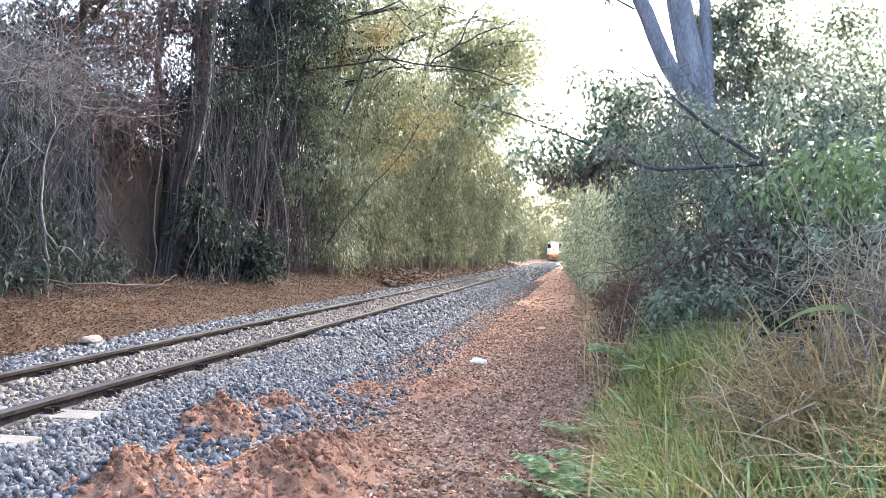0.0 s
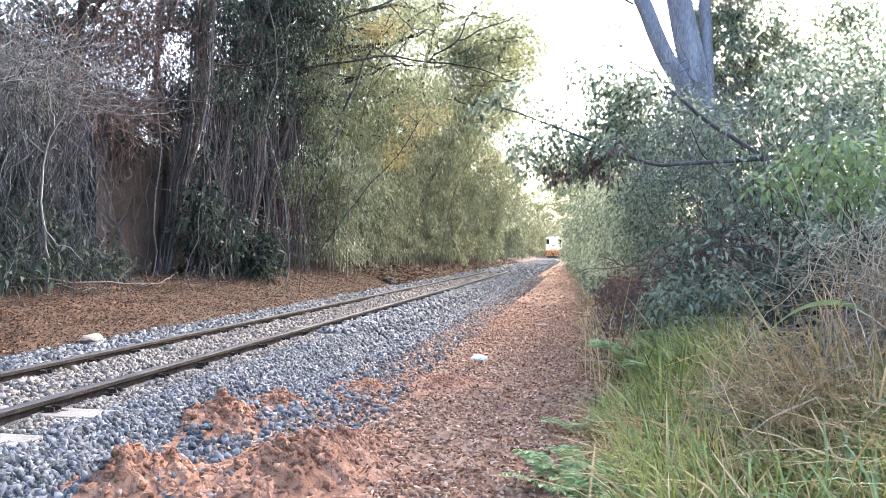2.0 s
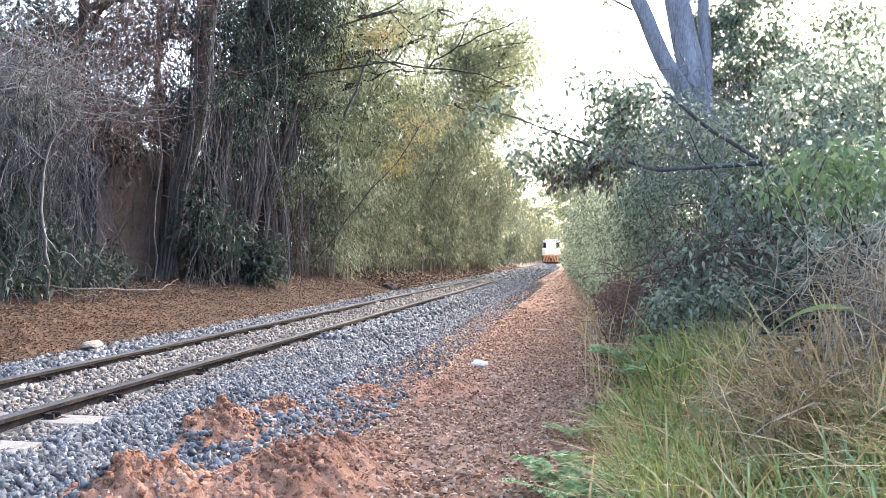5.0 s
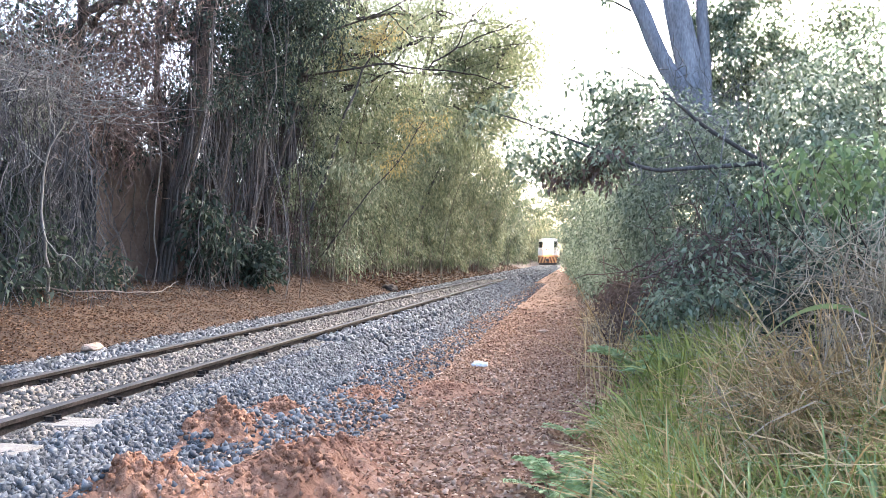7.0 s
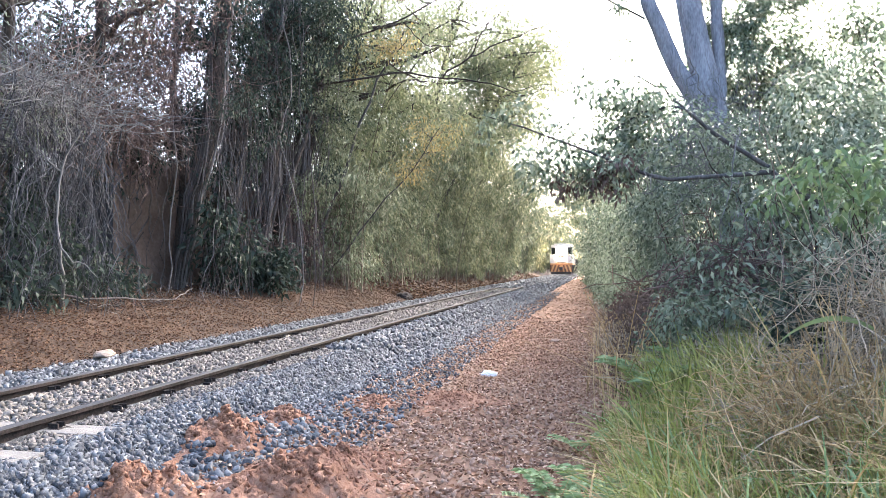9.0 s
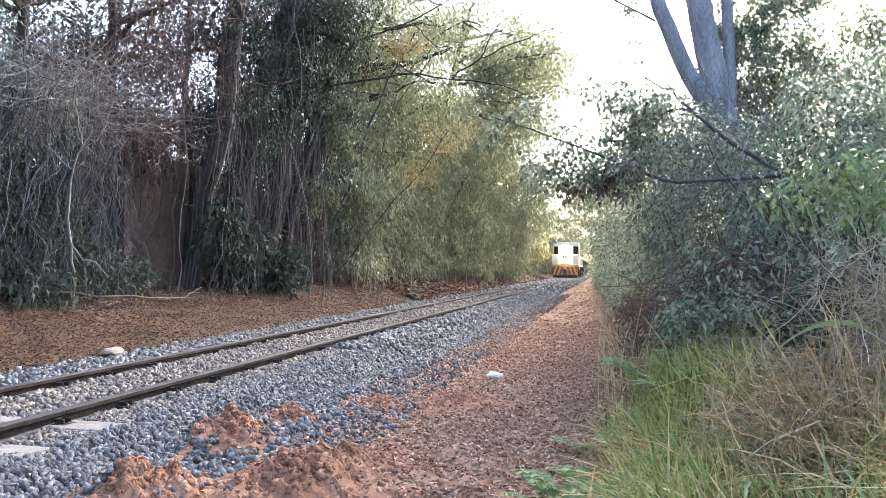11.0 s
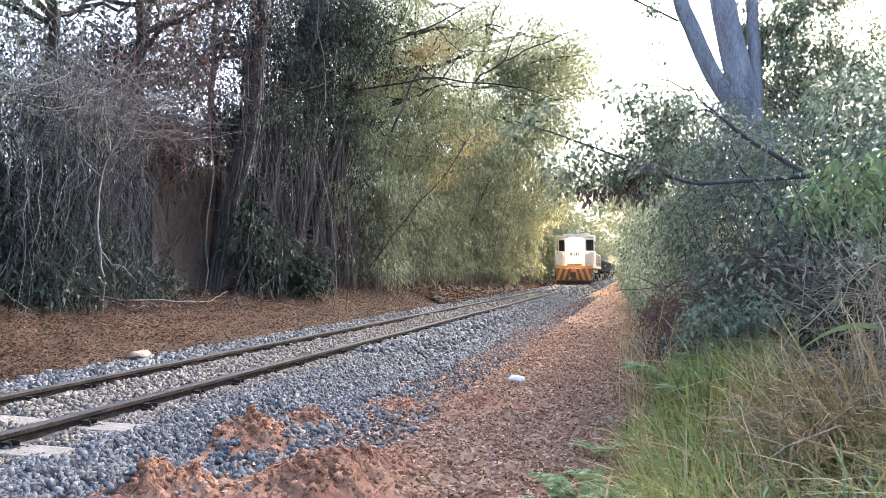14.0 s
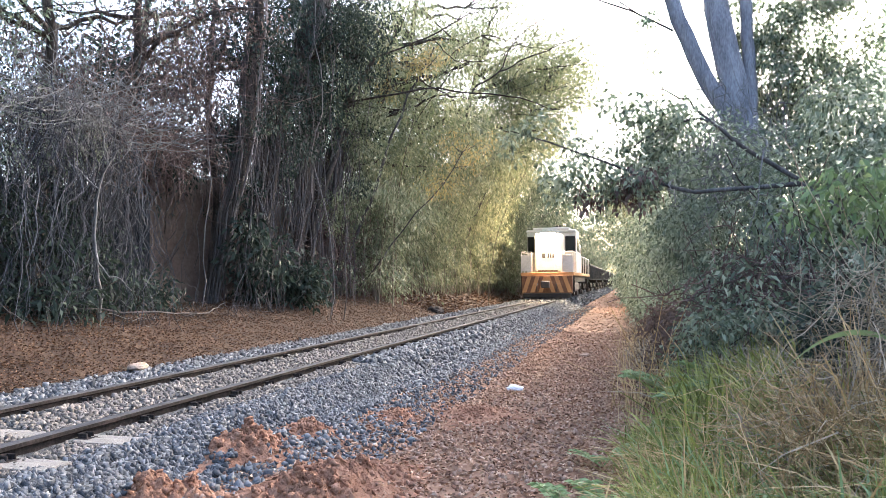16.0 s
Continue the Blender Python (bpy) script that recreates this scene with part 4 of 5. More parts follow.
def bare_boughs():
    """Leafless boughs of the feathery tree that reach over the track."""
    ob = thing("tree", "half-bare tree reaching over the track with leafless boughs", "tree", group="trees by the track")
    rows = [([(-8.6, 17.5, 0.6), (-8.0, 17.3, 3.5), (-7.2, 17.1, 5.6), (-6.2, 17.0, 7.0)], 0.12, 0.06),
            ([(-7.0, 17.1, 5.9), (-4.8, 17.0, 6.1), (-3.8, 17.0, 5.91), (-2.9, 17.0, 5.74), (-2.0, 17.0, 5.54), (-1.46, 17.0, 5.26)], 0.028, 0.008),
            ([(-6.2, 17.0, 7.0), (-4.81, 17.0, 7.38), (-3.64, 17.0, 7.9), (-2.57, 17.0, 8.11)], 0.026, 0.008),
            ([(-3.6, 17.0, 5.9), (-2.9, 17.0, 6.3), (-2.25, 17.0, 6.59), (-1.5, 17.0, 6.82), (-0.44, 17.0, 7.17)], 0.022, 0.007),
            ([(-2.9, 17.0, 6.3), (-2.5, 17.0, 7.0), (-2.0, 17.0, 7.47), (-1.16, 17.0, 7.81), (0.47, 17.0, 7.75)], 0.018, 0.006),
            ([(-4.6, 17.0, 7.4), (-4.0, 16.9, 6.7), (-3.2, 16.9, 6.6), (-2.3, 16.9, 6.9)], 0.014, 0.005)]
    lines = []
    for pts, r0, r1 in rows:
        pts = np.array(pts, float)
        t = np.linspace(0, len(pts) - 1, 16)
        line = np.stack([np.interp(t, range(len(pts)), pts[:, k]) for k in range(3)], 1) + rng.normal(size=(16, 3)) * 0.02
        part("bough", tubes("bough", [(line, np.linspace(r0, r1, 16))], M["bark"], 6), ob)
        for _ in range(9):
            k = rng.integers(4, 16)
            lines.append((wander(line[k], line[k] + rng.normal(size=3) * (0.6, 0.4, 0.45) + (0.25, 0, -0.05), 7, 0.04), np.linspace(0.008, 0.003, 7)))
    tagged(part("twiggery", tubes("twiggery", lines, M["bark"], 4), ob), kind="stuff")


bare_boughs()
for x0, x1, y, z in ((3.0, -0.6, 44, 6.6), (2.6, -1.6, 58, 7.4), (2.8, 0.6, 34, 6.0)):
    tree("leafy tree arching over the far end of the track", (x0, y, 0.5), (x1, y, z), 0.16, 16, 2.1, 0.6, 0.15, 7000, "green", 0.17, 0.07, clump=0.9, group="trees by the path")
for x, y, n in ((1.0, 8.6, 1800), (1.0, 11.0, 1800), (0.95, 14.0, 1800), (0.95, 18.0, 2000), (0.9, 23.0, 2000), (0.8, 29.0, 2000), (0.6, 37, 2200), (0.4, 47, 2200), (0.2, 60, 2200)):
    k = 1 + max(0, y - 8) * 0.04
    bush("low tangled shrub at the edge of the path", (x, y, 0.15), (0.55, 0.13 * y, 0.55), n, "brown" if y < 15 else "cool", 0.075 * k, 0.036 * k, 10, 30, "low shrubs along the path", thin=0.26 + 0.006 * y)
for x, y, z, rx, rz, n in ((4.6, 15.0, 4.6, 2.0, 1.9, 9000), (7.2, 16.0, 4.6, 2.2, 1.9, 8000), (3.2, 14.2, 3.9, 1.2, 1.0, 4500), (5.6, 13.5, 5.9, 1.6, 1.2, 4500)):
    bush("leafy tree crown rising behind the bushes", (x, y, z), (rx, 1.5, rz), n, "cool", 0.085, 0.042, 20, 60, "tree crowns by the path", base=(x + 0.3, y, 0), thin=0.42)
tangle("grey twiggy creeper over the foot of the forked tree", 220, (1.75, 11.6, 3.3), (1.1, 0.5, 0.6), "palebark", 0.8, 0.006, 0.1)
tangle("brown dead twigs in the hollow under the bushes", 260, (1.5, 7.2, 0.9), (0.9, 1.0, 0.6), "redvine", 0.8, 0.006, 0.1)
tangle("bare grey twigs sticking out of the bushes", 80, (1.3, 8.2, 2.4), (0.8, 1.0, 0.8), "palebark", 0.9, 0.006, -0.1)
bush("fresh light green broad-leaved shrub above the grass", (1.75, 4.8, 1.55), (0.6, 0.5, 0.22), 620, "fresh", 0.07, 0.034, 10, 26, base=(2.2, 5.2, 0), thin=0.2)
bush("green shrub behind the tall grass", (2.6, 6.0, 1.0), (1.5, 0.7, 0.9), 3400, "cool", 0.075, 0.035, 10, 40)
bush("green shrub behind the tall grass", (1.2, 6.6, 0.5), (0.6, 0.8, 0.5), 2600, "cool", 0.07, 0.032, 10, 24, thin=0.3)


def blades(name, label, n, where, length, width, material, bend=0.6, lie=0.5):
    """Grass: bent tapered blades, each a strip of four faces; lie: how far they lean over."""
    x, y = where(n)
    n = len(x)
    a = rng.uniform(0, 6.283, n)
    out = np.stack([np.cos(a), np.sin(a), np.zeros(n)], 1)
    a2 = a + rng.normal(size=n) * 0.9
    out2 = np.stack([np.cos(a2), np.sin(a2), np.zeros(n)], 1)
    ln = (length * rng.uniform(0.4, 1.25, n))[:, None]
    b = (bend * rng.uniform(0.1, 1.7, n))[:, None]
    tilt = (lie * np.abs(rng.normal(size=n)))[:, None]
    base = np.stack([x, y, ground_z(x, y) - 0.02 + lie * 0.25 * rng.uniform(0, 1, n) ** 2 * length], 1)
    side = unit(np.cross(out2, (0, 0, 1)) + rng.normal(size=(n, 3)) * 0.4) * (width * rng.uniform(0.6, 1.3, n))[:, None] * 0.5
    rise = 1 / np.sqrt(1 + tilt ** 2)
    rows = []
    for t, w in ((0, 0.8), (0.3, 1.0), (0.6, 0.85), (0.85, 0.5), (1.0, 0.06)):
        p = base + np.array((0, 0, 1)) * ln * rise * (t - 0.5 * b * t ** 2.4) + out * ln * rise * tilt * t + out2 * ln * b * 0.6 * t ** 2
        rows += [p - side * w, p + side * w]
    v = np.stack(rows, 1)
    low = ground_z(v[:, :, 0], v[:, :, 1]) + 0.01
    v[:, 2:, 2] = np.maximum(v[:, 2:, 2], low[:, 2:])
    f = (np.arange(n)[:, None, None] * 10 + np.array([(0, 1, 3, 2), (2, 3, 5, 4), (4, 5, 7, 6), (6, 7, 9, 8)])[None]).astype(np.int32)
    me = bpy.data.meshes.new(name)
    me.vertices.add(n * 10)
    me.vertices.foreach_set("co", v.astype(np.float32).ravel())
    me.loops.add(f.size)
    me.loops.foreach_set("vertex_index", f.ravel())
    me.polygons.add(f.size // 4)
    me.polygons.foreach_set("loop_start", np.arange(0, f.size, 4, dtype=np.int32))
    me.materials.append(M[material])
    me.update(calc_edges=True)
    return tagged(new(name, me), label, "grass", kind="stuff")


def tufts(x0, x1, y0, y1, count, r):
    def where(n):
        cx, cy = rng.uniform(x0, x1, count), rng.uniform(y0, y1, count)
        i = rng.integers(0, count, n)
        return cx[i] + rng.normal(size=n) * r, cy[i] + rng.normal(size=n) * r
    return where


blades("tall_grass", "tall green grass beside the path", 15000, tufts(0.35, 2.8, 2.0, 5.4, 260, 0.09), 0.4, 0.0095, "grass", 0.8, 0.45)
blades("tall_grass", "tall green grass beside the path", 1300, tufts(0.6, 1.5, 4.3, 6.2, 36, 0.07), 0.62, 0.018, "grass", 0.5, 0.3)
blades("dry_grass", "bent straw-coloured dry grass among the green", 9000, tufts(0.4, 2.8, 2.0, 5.2, 160, 0.16), 0.4, 0.007, "straw", 1.0, 1.2)
blades("dry_grass", "tall bleached dry grass stems", 800, tufts(1.3, 2.7, 3.5, 4.6, 24, 0.1), 0.95, 0.011, "straw", 0.6, 0.3)
blades("dry_grass", "grey withered grass lodged against the bushes", 2600, tufts(1.1, 2.9, 3.7, 5.2, 44, 0.16), 0.7, 0.008, "greystraw", 1.0, 0.7)
blades("tall_grass", "broad fresh green blades among the straw", 1500, tufts(0.4, 2.6, 2.2, 5.4, 90, 0.08), 0.45, 0.013, "fern", 0.7, 0.4)
blades("dry_grass", "broken pale straw lying on the grass", 1200, tufts(0.4, 2.6, 2.3, 5.0, 80, 0.2), 0.42, 0.011, "straw", 0.8, 1.6)
blades("dry_grass", "brown withered undergrowth before the bushes", 2200, tufts(0.8, 2.4, 5.5, 7.2, 50, 0.15), 0.7, 0.012, "greystraw", 0.9, 0.6)
blades("tall_grass", "green weeds before the bushes", 1300, tufts(0.7, 2.4, 5.4, 7.0, 50, 0.12), 0.6, 0.016, "grass", 0.8, 0.5)
blades("low_grass", "low green grass at the edge of the path", 2800, tufts(0.25, 0.8, 2.4, 6.0, 90, 0.08), 0.22, 0.012, "grass", 0.9, 0.6)
blades("dry_grass", "thin straw-coloured grass under the bushes", 2200, tufts(0.4, 1.5, 6.0, 16.0, 60, 0.2), 0.5, 0.013, "straw", 0.9, 0.7)
blades("dry_grass", "ragged straw and weeds along the edge of the path", 3000, tufts(0.4, 1.0, 7.0, 30.0, 90, 0.15), 0.5, 0.012, "greystraw", 0.8, 0.5)
blades("tall_grass", "ragged brown weeds along the edge of the path", 2600, tufts(0.5, 1.1, 7.0, 30.0, 90, 0.15), 0.5, 0.016, "rust", 0.8, 0.5)
blades("tall_grass", "thin tall grass stalks leaning over the path", 60, tufts(0.3, 0.8, 5.5, 7.5, 10, 0.15), 1.1, 0.009, "straw", 0.5, 0.5)

tangle("grey withered stalks bent over one another above the grass", 620, (1.75, 4.1, 0.8), (0.65, 0.6, 0.5), "greystraw", 0.5, 0.0024, 0.14, 0.012)
tangle("brown broken stalks tangled low in the grass", 520, (1.2, 3.6, 0.3), (0.7, 0.9, 0.35), "straw", 0.4, 0.0022, 0.1, 0.01)
bush("dim green growth behind the withered stalks", (2.0, 4.9, 0.7), (0.8, 0.4, 0.5), 2600, "dark", 0.07, 0.03, 8, 30, thin=0.26)


def broad_blade():
    """One broad blade that arches out of the grass, folded along its rib."""
    v, f = [], []
    for i in range(13):
        t = i / 12
        p = Vector((1.6 - 0.6 * t, 4.0 - 0.06 * t, 0.72 + 0.35 * t - 0.55 * t * t))
        w = 0.014 * math.sin(math.pi * (0.12 + 0.88 * t)) + 0.002
        v += [p + Vector((0.3 * w, -w, w)), p - Vector((0, 0, 0.004)), p + Vector((-0.3 * w, w, -w))]
    for i in range(12):
        f += [(3 * i, 3 * i + 1, 3 * i + 4, 3 * i + 3), (3 * i + 1, 3 * i + 2, 3 * i + 5, 3 * i + 4)]
    tagged(new("grass_blade", mesh_from("grass_blade", v, f, M["fern"], True)), "broad pale green blade arching over the grass", "grass")


broad_blade()


def fern(label, x, y, fronds, length, turn=0.0):
    """A small plant with feathered leaves."""
    ob = thing("feathery_plant", label, "plant", (x, y, float(ground_z(x, y))), "feathery plants at the path")
    for i in range(fronds):
        a = turn + i * 2.4 + rng.normal() * 0.2
        t = np.linspace(0, 1, 9)[:, None]
        rise = rng.uniform(0.8, 1.5)
        line = np.array((math.cos(a), math.sin(a), 0)) * t * length + np.array((0, 0, 1)) * (rise * length * (t - 0.55 * t ** 2))
        stalk = part("frond", tubes("frond", [(line, np.linspace(0.004, 0.0015, 9))], M["fern"], 4), ob)
        s = np.repeat(np.linspace(2.0, 7.9, 22), 2)
        k = s.astype(int)
        p = line[k] + (line[k + 1] - line[k]) * (s - k)[:, None]
        side = np.tile((1, -1), 22)[:, None] * np.array((-math.sin(a), math.cos(a), 0.15)) + 0.35 * (line[-1] - line[0])
        part("leaf_blade", quads_mesh("leaf_blade", leaf_quads(p, side, length * 0.24, length * 0.085, 0.1, 0.15), M["fern"]), stalk)


for x, y, k, ln in ((-0.08, 3.75, 7, 0.27), (0.08, 3.9, 7, 0.26), (0.04, 5.1, 6, 0.24), (0.1, 3.5, 7, 0.24), (0.75, 6.3, 8, 0.6), (1.1, 6.1, 8, 0.55)):
    fern("small green plant with feathered leaves", x, y, k, ln)

# ---- small things
# unseen trees, added to close the place and darken the left foreground
for x, y, h in ((-9.0, 0.5, 8), (-9.2, -6, 9), (-8.5, -14, 9), (7.5, -9.0, 6), (5.5, -16, 7), (3.5, -24, 8)):
    tree("unseen leafy tree added behind the viewer to close the place", (x, y, 0.6), (x + 0.4, y, h), 0.16, 14, 2.6, 0.25, 0.4, 4000, "green", 0.16, 0.08, clump=1.1, group="trees by the track")
dead_leaves("dead_leaves", "dry brown leaves strewn over the path", 17000, -2.4, 1.6, -6, 2.4, 0.045, M["litter"], 1.0)
scatter_stones("loose_stones", "reddish dusty stones and clods on the path", 6000, -2.5, 0.9, -6, 2.2, 0.021, M["redstone"], ground_z, False)
scatter_stones("ballast_stones", "grey crushed stones of the track bed", 5000, -5.6, -2.2, -6, 1.6, 0.05, M["stone"], top_z)


def lump(name, label, category, x, y, z, r, material, flat=(1, 1, 1), seed=0):
    bm = bmesh.new()
    bmesh.ops.create_icosphere(bm, subdivisions=3, radius=1)
    for v in bm.verts:
        v.co *= 1 + 0.35 * noise.noise(v.co * 1.3 + Vector((seed, 0, 0))) + 0.12 * noise.noise(v.co * 3.7 + Vector((0, seed, 0)))
        v.co = Vector((v.co.x * r * flat[0], v.co.y * r * flat[1], v.co.z * r * flat[2]))
    me = bpy.data.meshes.new(name)
    bm.to_mesh(me)
    bm.free()
    me.materials.append(material)
    ob = new(name, me)
    ob.location = (x, y, z)
    return tagged(ob, label, category)


lump("rock", "pale tan rock at the foot of the bank", "rock", -5.63, 7.26, 0.05, 0.1, M["tan"], (1.1, 1.3, 0.5), 3)
lump("stump", "small dark stump on the bank beside the track", "stump", -6.05, 22.1, 0.12, 0.2, M["bark"], (1.4, 1.0, 0.7), 5)
lump("rock", "small pale stone on the trodden path", "rock", -0.55, 12.5, -0.27, 0.09, M["tan"], (1.5, 1.0, 0.5), 7)
lump("crumpled_paper", "crumpled white litter lying on the path", "litter", -1.13, 8.37, -0.24, 0.1, M["litterpaper"], (1.1, 0.9, 0.4), 9)

# ---------------------------------------------------------------- train
START, PACE, GAIN = 126.5, 3.87, 0.239     # the nose's place at first, its metres a second, and how they grow
WHEEL = 0.46


def joined(name, material, *boxes):
    bm = bmesh.new()
    for b in boxes:
        box_bm(bm, *b)
    me = bpy.data.meshes.new(name)
    bm.to_mesh(me)
    bm.free()
    me.materials.append(material)
    return me


def disc(bm, centre, r, depth, axis="Y", segments=24):
    turn = {"X": Matrix.Rotation(radians(90), 4, "Y"), "Y": Matrix.Rotation(radians(90), 4, "X"), "Z": Matrix()}[axis]
    bmesh.ops.create_cone(bm, cap_ends=True, segments=segments, radius1=r, radius2=r, depth=depth, matrix=Matrix.Translation(centre) @ turn)


def discs(name, material, rows):
    bm = bmesh.new()
    for row in rows:
        disc(bm, *row)
    me = bpy.data.meshes.new(name)
    bm.to_mesh(me)
    bm.free()
    me.materials.append(material)
    return me


def rod(name, material, *lines, r=0.02):
    return tubes(name, [(np.array(p, float), np.full(len(p), r)) for p in lines], material, 6)


WHEELSET = discs("wheelset", M["steel"], [((0.53, 0, 0), WHEEL, 0.11, "X", 28), ((-0.53, 0, 0), WHEEL, 0.11, "X", 28), ((0.47, 0, 0), WHEEL + 0.03, 0.025, "X", 28),
                                          ((-0.47, 0, 0), WHEEL + 0.03, 0.025, "X", 28), ((0, 0, 0), 0.08, 1.1, "X", 12), ((0.58, 0, 0), 0.13, 0.04, "X", 8), ((-0.58, 0, 0), 0.13, 0.04, "X", 8)])
WHEELS, CARS = [], []


def wheelset(parent, y):
    ob = part("wheelset", WHEELSET, parent)
    WHEELS.append((ob, y))


def bogie(parent, y, wheelbase):
    b = 0.9 / 2 + 0.25
    frame_ = joined("bogie", M["black"], (0.66, 0.78, y - wheelbase / 2 - 0.4, y + wheelbase / 2 + 0.4, 0.42, 0.72, 0.03), (-0.78, -0.66, y - wheelbase / 2 - 0.4, y + wheelbase / 2 + 0.4, 0.42, 0.72, 0.03),
                    (-0.7, 0.7, y - 0.25, y + 0.25, 0.45, 0.8, 0.03))
    ob = part("bogie", frame_, parent)
    for dy in (-wheelbase / 2, wheelbase / 2):
        for s in (-1, 1):
            part("axle_box", joined("axle_box", M["black"], (s * 0.72 - 0.1, s * 0.72 + 0.1, y + dy - 0.16, y + dy + 0.16, 0.3, 0.62, 0.03)), ob)
        wheelset(parent, y + dy)
    for s, d in ((-1, -0.2), (-1, 0.2), (1, -0.2), (1, 0.2)):
        part("spring", discs("spring", M["steel"], [((s * 0.74, y + d, 0.56), 0.09, 0.3, "Z", 12)]), ob)


def locomotive():
    """Origin at rail height under the nose; the body runs back along +y."""
    ob = thing("locomotive", "cream diesel locomotive with orange-striped pilot and lit headlights", "locomotive")
    P = lambda name, data, label="", parent=ob: part(name, data, parent, label)
    P("deck", joined("deck", M["orange"], (-1.3, 1.3, 0.25, 13.2, 1.18, 1.34, 0.02)), "orange running board")
    P("underframe", joined("underframe", M["black"], (-1.0, 1.0, 0.5, 13.0, 0.85, 1.18, 0.03), (-0.95, 0.95, 4.9, 8.3, 0.3, 0.9, 0.15)))
    pilot = P("pilot", joined("pilot", M["pilot"], (-1.24, 1.24, 0.12, 0.3, 0.3, 1.18, 0.03)), "rust-brown pilot plate")
    for k in range(-3, 3):       # slanting stripes, leaning outwards on both halves
        s = 1 if k >= 0 else -1
        c = 0.4 * k + 0.2
        if abs(c) > 1.15:
            continue
        top, low = c - s * 0.15, c + s * 0.12
        v = [(low - 0.1, 0.11, 0.36), (low + 0.1, 0.11, 0.36), (top + 0.1, 0.11, 1.14), (top - 0.1, 0.11, 1.14),
             (low - 0.1, 0.125, 0.36), (low + 0.1, 0.125, 0.36), (top + 0.1, 0.125, 1.14), (top - 0.1, 0.125, 1.14)]
        P("stripe", mesh_from("stripe", v, [(0, 1, 2, 3), (0, 4, 5, 1), (1, 5, 6, 2), (2, 6, 7, 3), (3, 7, 4, 0)], M["orange"]), "orange warning stripe", pilot)
    cow = joined("snow_plough", M["black"], (-1.15, 1.15, -0.02, 0.16, 0.1, 0.32, 0.03))
    P("cowcatcher", cow)
    P("coupler", joined("coupler", M["steel"], (-0.12, 0.12, -0.55, 0.2, 0.62, 0.86, 0.03), (-0.2, 0.2, -0.62, -0.4, 0.58, 0.92, 0.04)))
    for s in (-1, 1):
        P("brake_hose", rod("brake_hose", M["black"], [(s * 0.45, 0.1, 0.8), (s * 0.47, -0.12, 0.65), (s * 0.46, -0.1, 0.4)], r=0.025))
        P("step", joined("step", M["black"], *[(s * 1.15 - 0.14, s * 1.15 + 0.14, 0.32, 0.75, z, z + 0.04, 0.01) for z in (0.35, 0.65, 0.95)], (s * 1.28 - 0.02, s * 1.28 + 0.02, 0.32, 0.36, 0.35, 1.2, 0), (s * 1.28 - 0.02, s * 1.28 + 0.02, 0.71, 0.75, 0.35, 1.2, 0)))
    # short hood, tall and narrow, before the cab
    hood = P("short_hood", joined("short_hood", M["cream"], (-0.68, 0.68, 0.75, 2.35, 1.34, 3.3, 0.1)), "cream nose of the locomotive")
    P("hood_door", joined("hood_door", M["cream"], (-0.3, 0.3, 0.735, 0.76, 1.5, 2.7, 0.012)), "", hood)
    P("number_bars", joined("number_bars", M["black"], *[(x, x + 0.08, 0.72, 0.734, 2.06, 2.3, 0) for x in (-0.02, 0.1, 0.22)], (-0.3, -0.12, 0.72, 0.734, 2.06, 2.3, 0)), "dark numerals drawn as bars", hood)
    P("ditch_panel", joined("ditch_panel", M["steel"], (-0.5, 0.5, 0.73, 0.76, 1.38, 1.46, 0.01)), "", hood)
    light = P("headlight", joined("headlight", M["cream"], (-0.42, 0.42, 0.66, 0.9, 2.9, 3.34, 0.06)), "", hood)
    for s in (-1, 1):
        P("headlight_lens", discs("headlight_lens", M["lamp"], [((s * 0.2, 0.635, 3.12), 0.18, 0.06, "Y", 20)]), "glowing warm white lens", light)
        P("number_box", joined("number_box", M["numberlamp"], (s * 0.5 - 0.12, s * 0.5 + 0.12, 0.71, 0.76, 3.0, 3.18, 0.01)), "lit number box", hood)
    # cab, wide and taller
    cab = P("cab", joined("cab", M["cream"], (-1.28, 1.28, 2.35, 4.35, 1.34, 3.45, 0.04)), "cream cab")
    P("cab_roof", joined("cab_roof", M["cream"], (-1.3, 1.3, 2.25, 4.45, 3.43, 3.58, 0.06), (-0.95, 0.95, 2.25, 4.45, 3.56, 3.7, 0.06)), "", cab)
    for s in (-1, 1):
        w = P("cab_window", joined("cab_window", M["glass"], (s * 0.98 - 0.22, s * 0.98 + 0.22, 2.33, 2.36, 2.45, 3.2, 0.01)), "dark front window", cab)
        P("window_frame", joined("window_frame", M["black"], (s * 0.98 - 0.26, s * 0.98 - 0.22, 2.31, 2.36, 2.41, 3.24, 0), (s * 0.98 + 0.22, s * 0.98 + 0.26, 2.31, 2.36, 2.41, 3.24, 0),
                                      (s * 0.98 - 0.22, s * 0.98 + 0.22, 2.31, 2.36, 3.2, 3.24, 0), (s * 0.98 - 0.22, s * 0.98 + 0.22, 2.31, 2.36, 2.41, 2.45, 0)), "", w)
        P("side_window", joined("side_window", M["glass"], (s * 1.285 - 0.01, s * 1.285 + 0.01, 2.75, 3.4, 2.45, 3.15, 0), (s * 1.285 - 0.01, s * 1.285 + 0.01, 3.5, 4.1, 2.45, 3.15, 0)), "dark side window", cab)
        P("corner_rail", rod("corner_rail", M["cream"], [(s * 1.26, 0.3, 1.34), (s * 1.26, 0.3, 2.3), (s * 1.26, 0.34, 2.36), (s * 1.26, 2.2, 2.36)], [(s * 1.26, 1.2, 1.34), (s * 1.26, 1.2, 2.36)], [(s * 0.75, 0.3, 1.34), (s * 0.75, 0.3, 2.36), (s * 1.26, 0.3, 2.36)], r=0.022), "pale handrail")
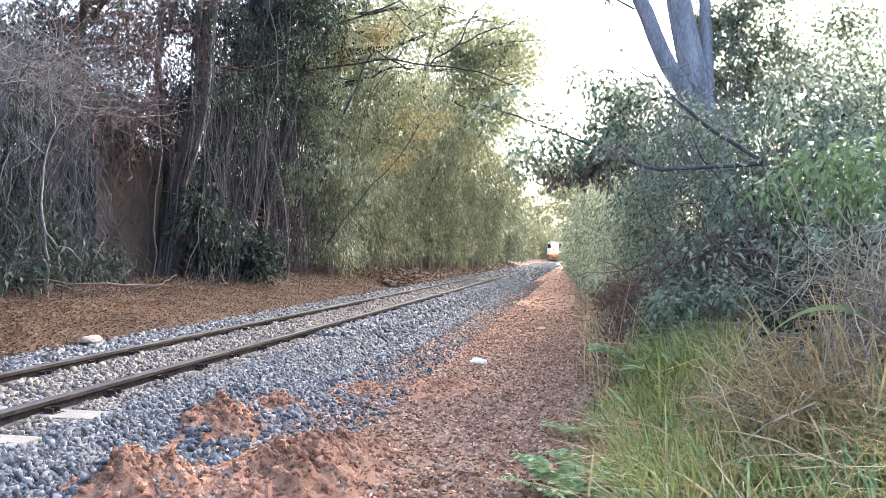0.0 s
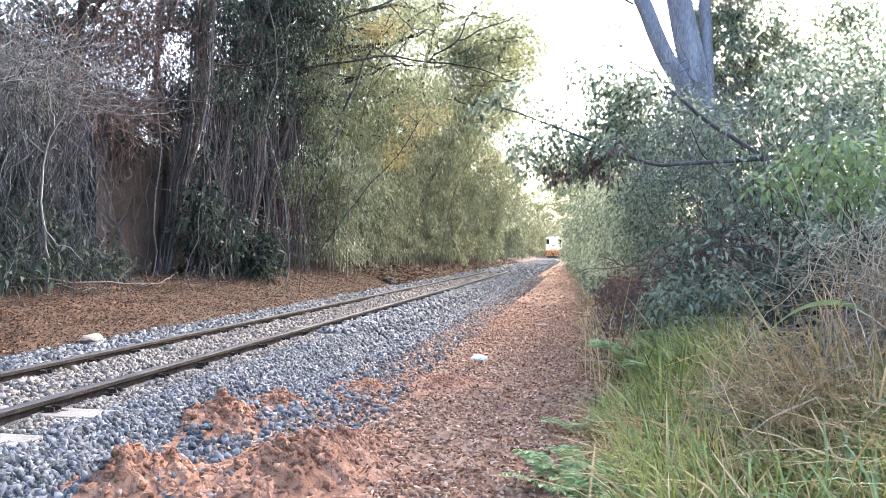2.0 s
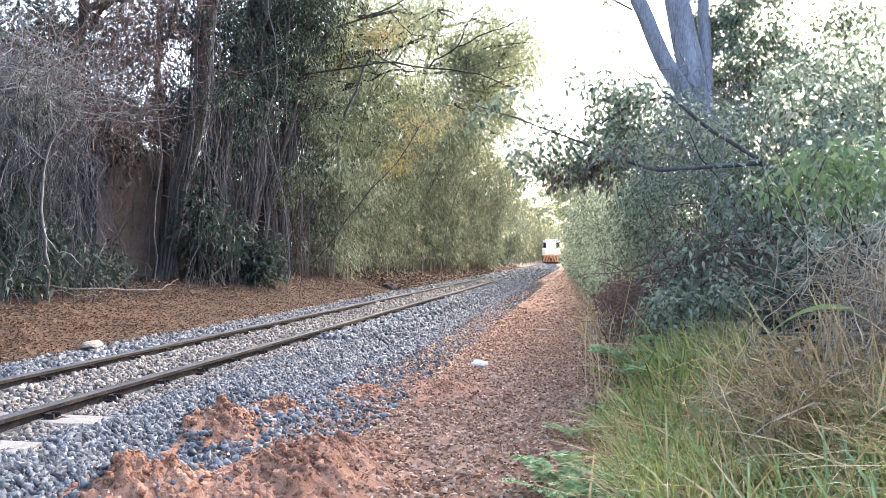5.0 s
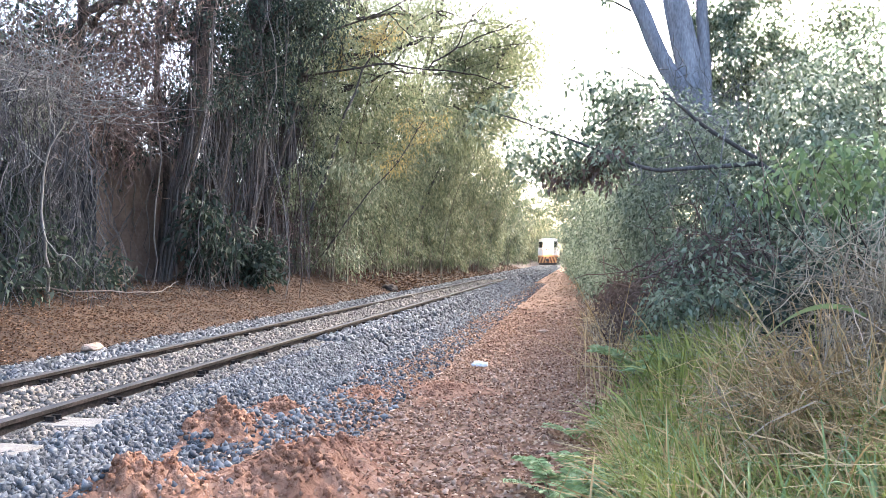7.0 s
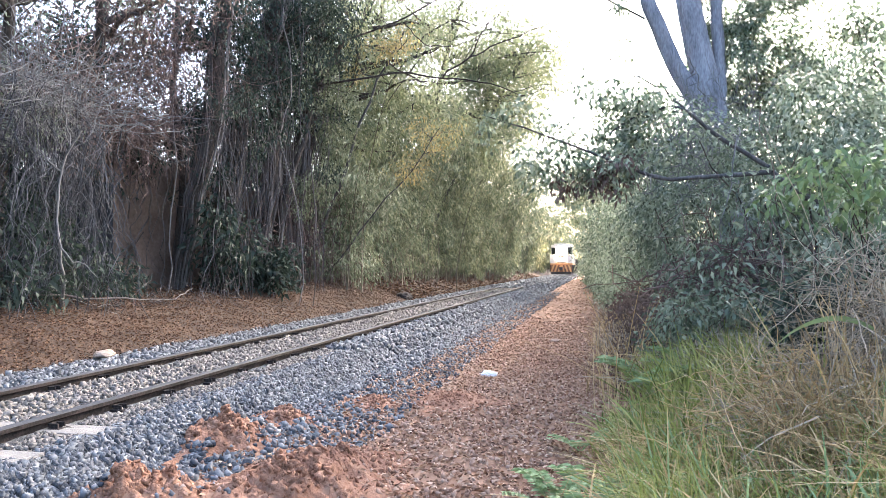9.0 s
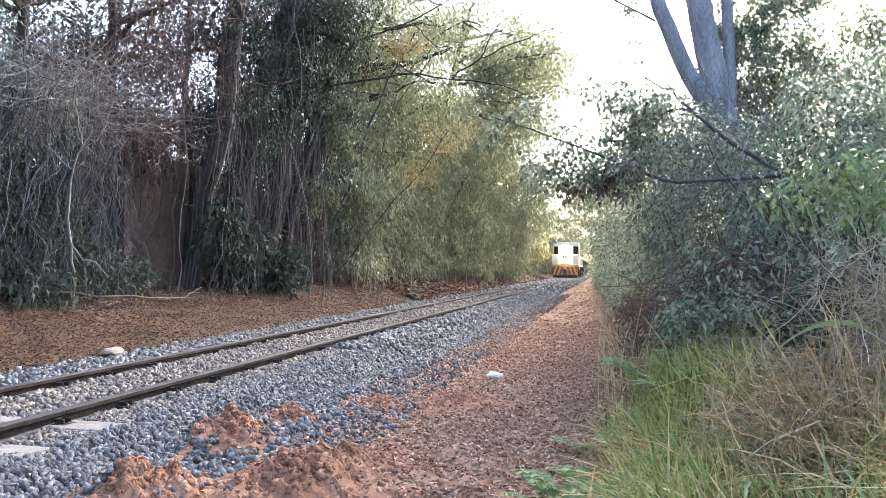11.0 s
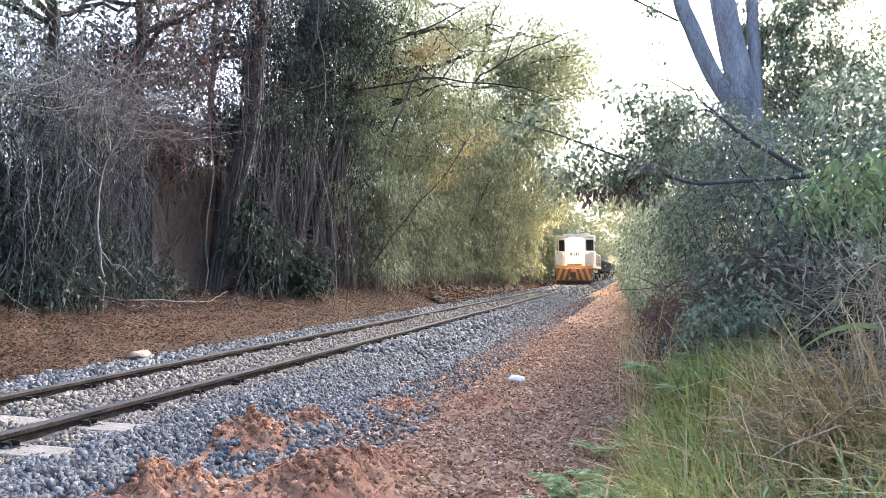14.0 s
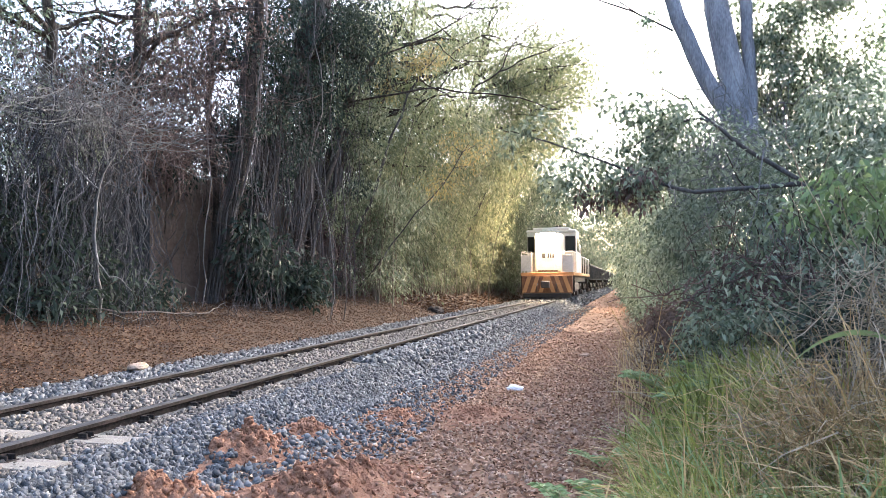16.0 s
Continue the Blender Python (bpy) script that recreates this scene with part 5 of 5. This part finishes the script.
        P("end_panel", joined("end_panel", M["cream"], (s * 1.0 - 0.24, s * 1.0 + 0.24, 0.27, 0.3, 1.4, 2.2, 0.01)), "pale end sheet behind the handrail")
    # long hood with doors and vents
    long_hood = P("long_hood", joined("long_hood", M["cream"], (-0.8, 0.8, 4.35, 12.6, 1.34, 3.3, 0.1)), "cream engine hood")
    for s in (-1, 1):
        for i in range(9):
            P("hood_door", joined("hood_door", M["cream"], (s * 0.805 - 0.012, s * 0.805 + 0.012, 4.6 + i * 0.86, 5.36 + i * 0.86, 1.5, 2.6, 0.008)), "", long_hood)
        P("radiator_grille", joined("radiator_grille", M["black"], *[(s * 0.8 - 0.02, s * 0.8 + 0.02, 9.8, 12.2, 2.7 + k * 0.08, 2.74 + k * 0.08, 0) for k in range(6)]), "", long_hood)
        P("side_rail", rod("side_rail", M["cream"], [(s * 1.26, 4.5, 2.3), (s * 1.26, 13.0, 2.3)], *[[(s * 1.26, 4.5 + k * 1.7, 1.34), (s * 1.26, 4.5 + k * 1.7, 2.3)] for k in range(6)], r=0.02))
    for y in (7.0, 8.4):
        P("exhaust_stack", discs("exhaust_stack", M["black"], [((0, y, 3.4), 0.16, 0.4, "Z", 16)]))
    for x in (0.3, 0.46):
        P("horn", discs("horn", M["steel"], [((x, 2.6, 3.75), 0.06, 0.4, "Y", 12)]))
    bogie(ob, 2.7, 2.1)
    bogie(ob, 10.6, 2.1)
    CARS.append((ob, 0.0))
    return ob


def wagon():
    ob = thing("freight_wagon", "low dark steel gondola wagon coupled in the train", "wagon", group="freight wagons")
    P = lambda name, data, label="", parent=ob: part(name, data, parent, label)
    P("underframe", joined("underframe", M["black"], (-0.5, 0.5, 0.3, 12.2, 0.75, 1.0, 0.03), (-1.1, 1.1, 0.3, 0.55, 0.75, 1.05, 0.02), (-1.1, 1.1, 11.95, 12.2, 0.75, 1.05, 0.02)))
    body = P("body", joined("body", M["wagon"], (-1.25, 1.25, 0.35, 12.15, 1.0, 1.1, 0.01), (-1.25, -1.19, 0.35, 12.15, 1.08, 1.95, 0.01), (1.19, 1.25, 0.35, 12.15, 1.08, 1.95, 0.01),
                             (-1.19, 1.19, 0.35, 0.41, 1.08, 1.95, 0.01), (-1.19, 1.19, 12.09, 12.15, 1.08, 1.95, 0.01)), "dark weathered steel tub")
    for s in (-1, 1):
        P("top_rail", joined("top_rail", M["wagon"], (s * 1.25 - 0.06, s * 1.25 + 0.06, 0.3, 12.2, 1.95, 2.05, 0.02)), "", body)
        for i in range(11):
            P("rib", joined("rib", M["wagon"], (s * 1.28 - 0.04, s * 1.28 + 0.04, 0.6 + i * 1.1, 0.7 + i * 1.1, 1.02, 1.96, 0.01)), "", body)
    P("load", joined("load", M["bed"], (-1.17, 1.17, 0.43, 12.07, 1.12, 1.75, 0.05)), "grey bulk load")
    P("coupler", joined("coupler", M["steel"], (-0.1, 0.1, -0.1, 0.4, 0.62, 0.84, 0.02), (-0.1, 0.1, 12.1, 12.6, 0.62, 0.84, 0.02)))
    bogie(ob, 2.2, 1.6)
    bogie(ob, 10.3, 1.6)
    return ob


def train():
    locomotive()
    for i in range(8):
        CARS.append((wagon(), 13.75 + i * 12.6))


train()


def motions():
    """The train rolls towards the camera at an even pace, its wheels turning."""
    def gone(t):
        return PACE * t + GAIN * t * t / 2

    for ob, back in CARS:
        walk(ob, [(t / 2, pose((RAIL_LEFT + RAIL_RIGHT) / 2, START - gone(t / 2) + back, RAIL_TOP)) for t in range(33)])
    for ob, y in WHEELS:
        walk(ob, [(k / 15, pose(0, y, WHEEL, math.degrees(gone(k / 15) / WHEEL) % 360)) for k in range(241)])


motions()
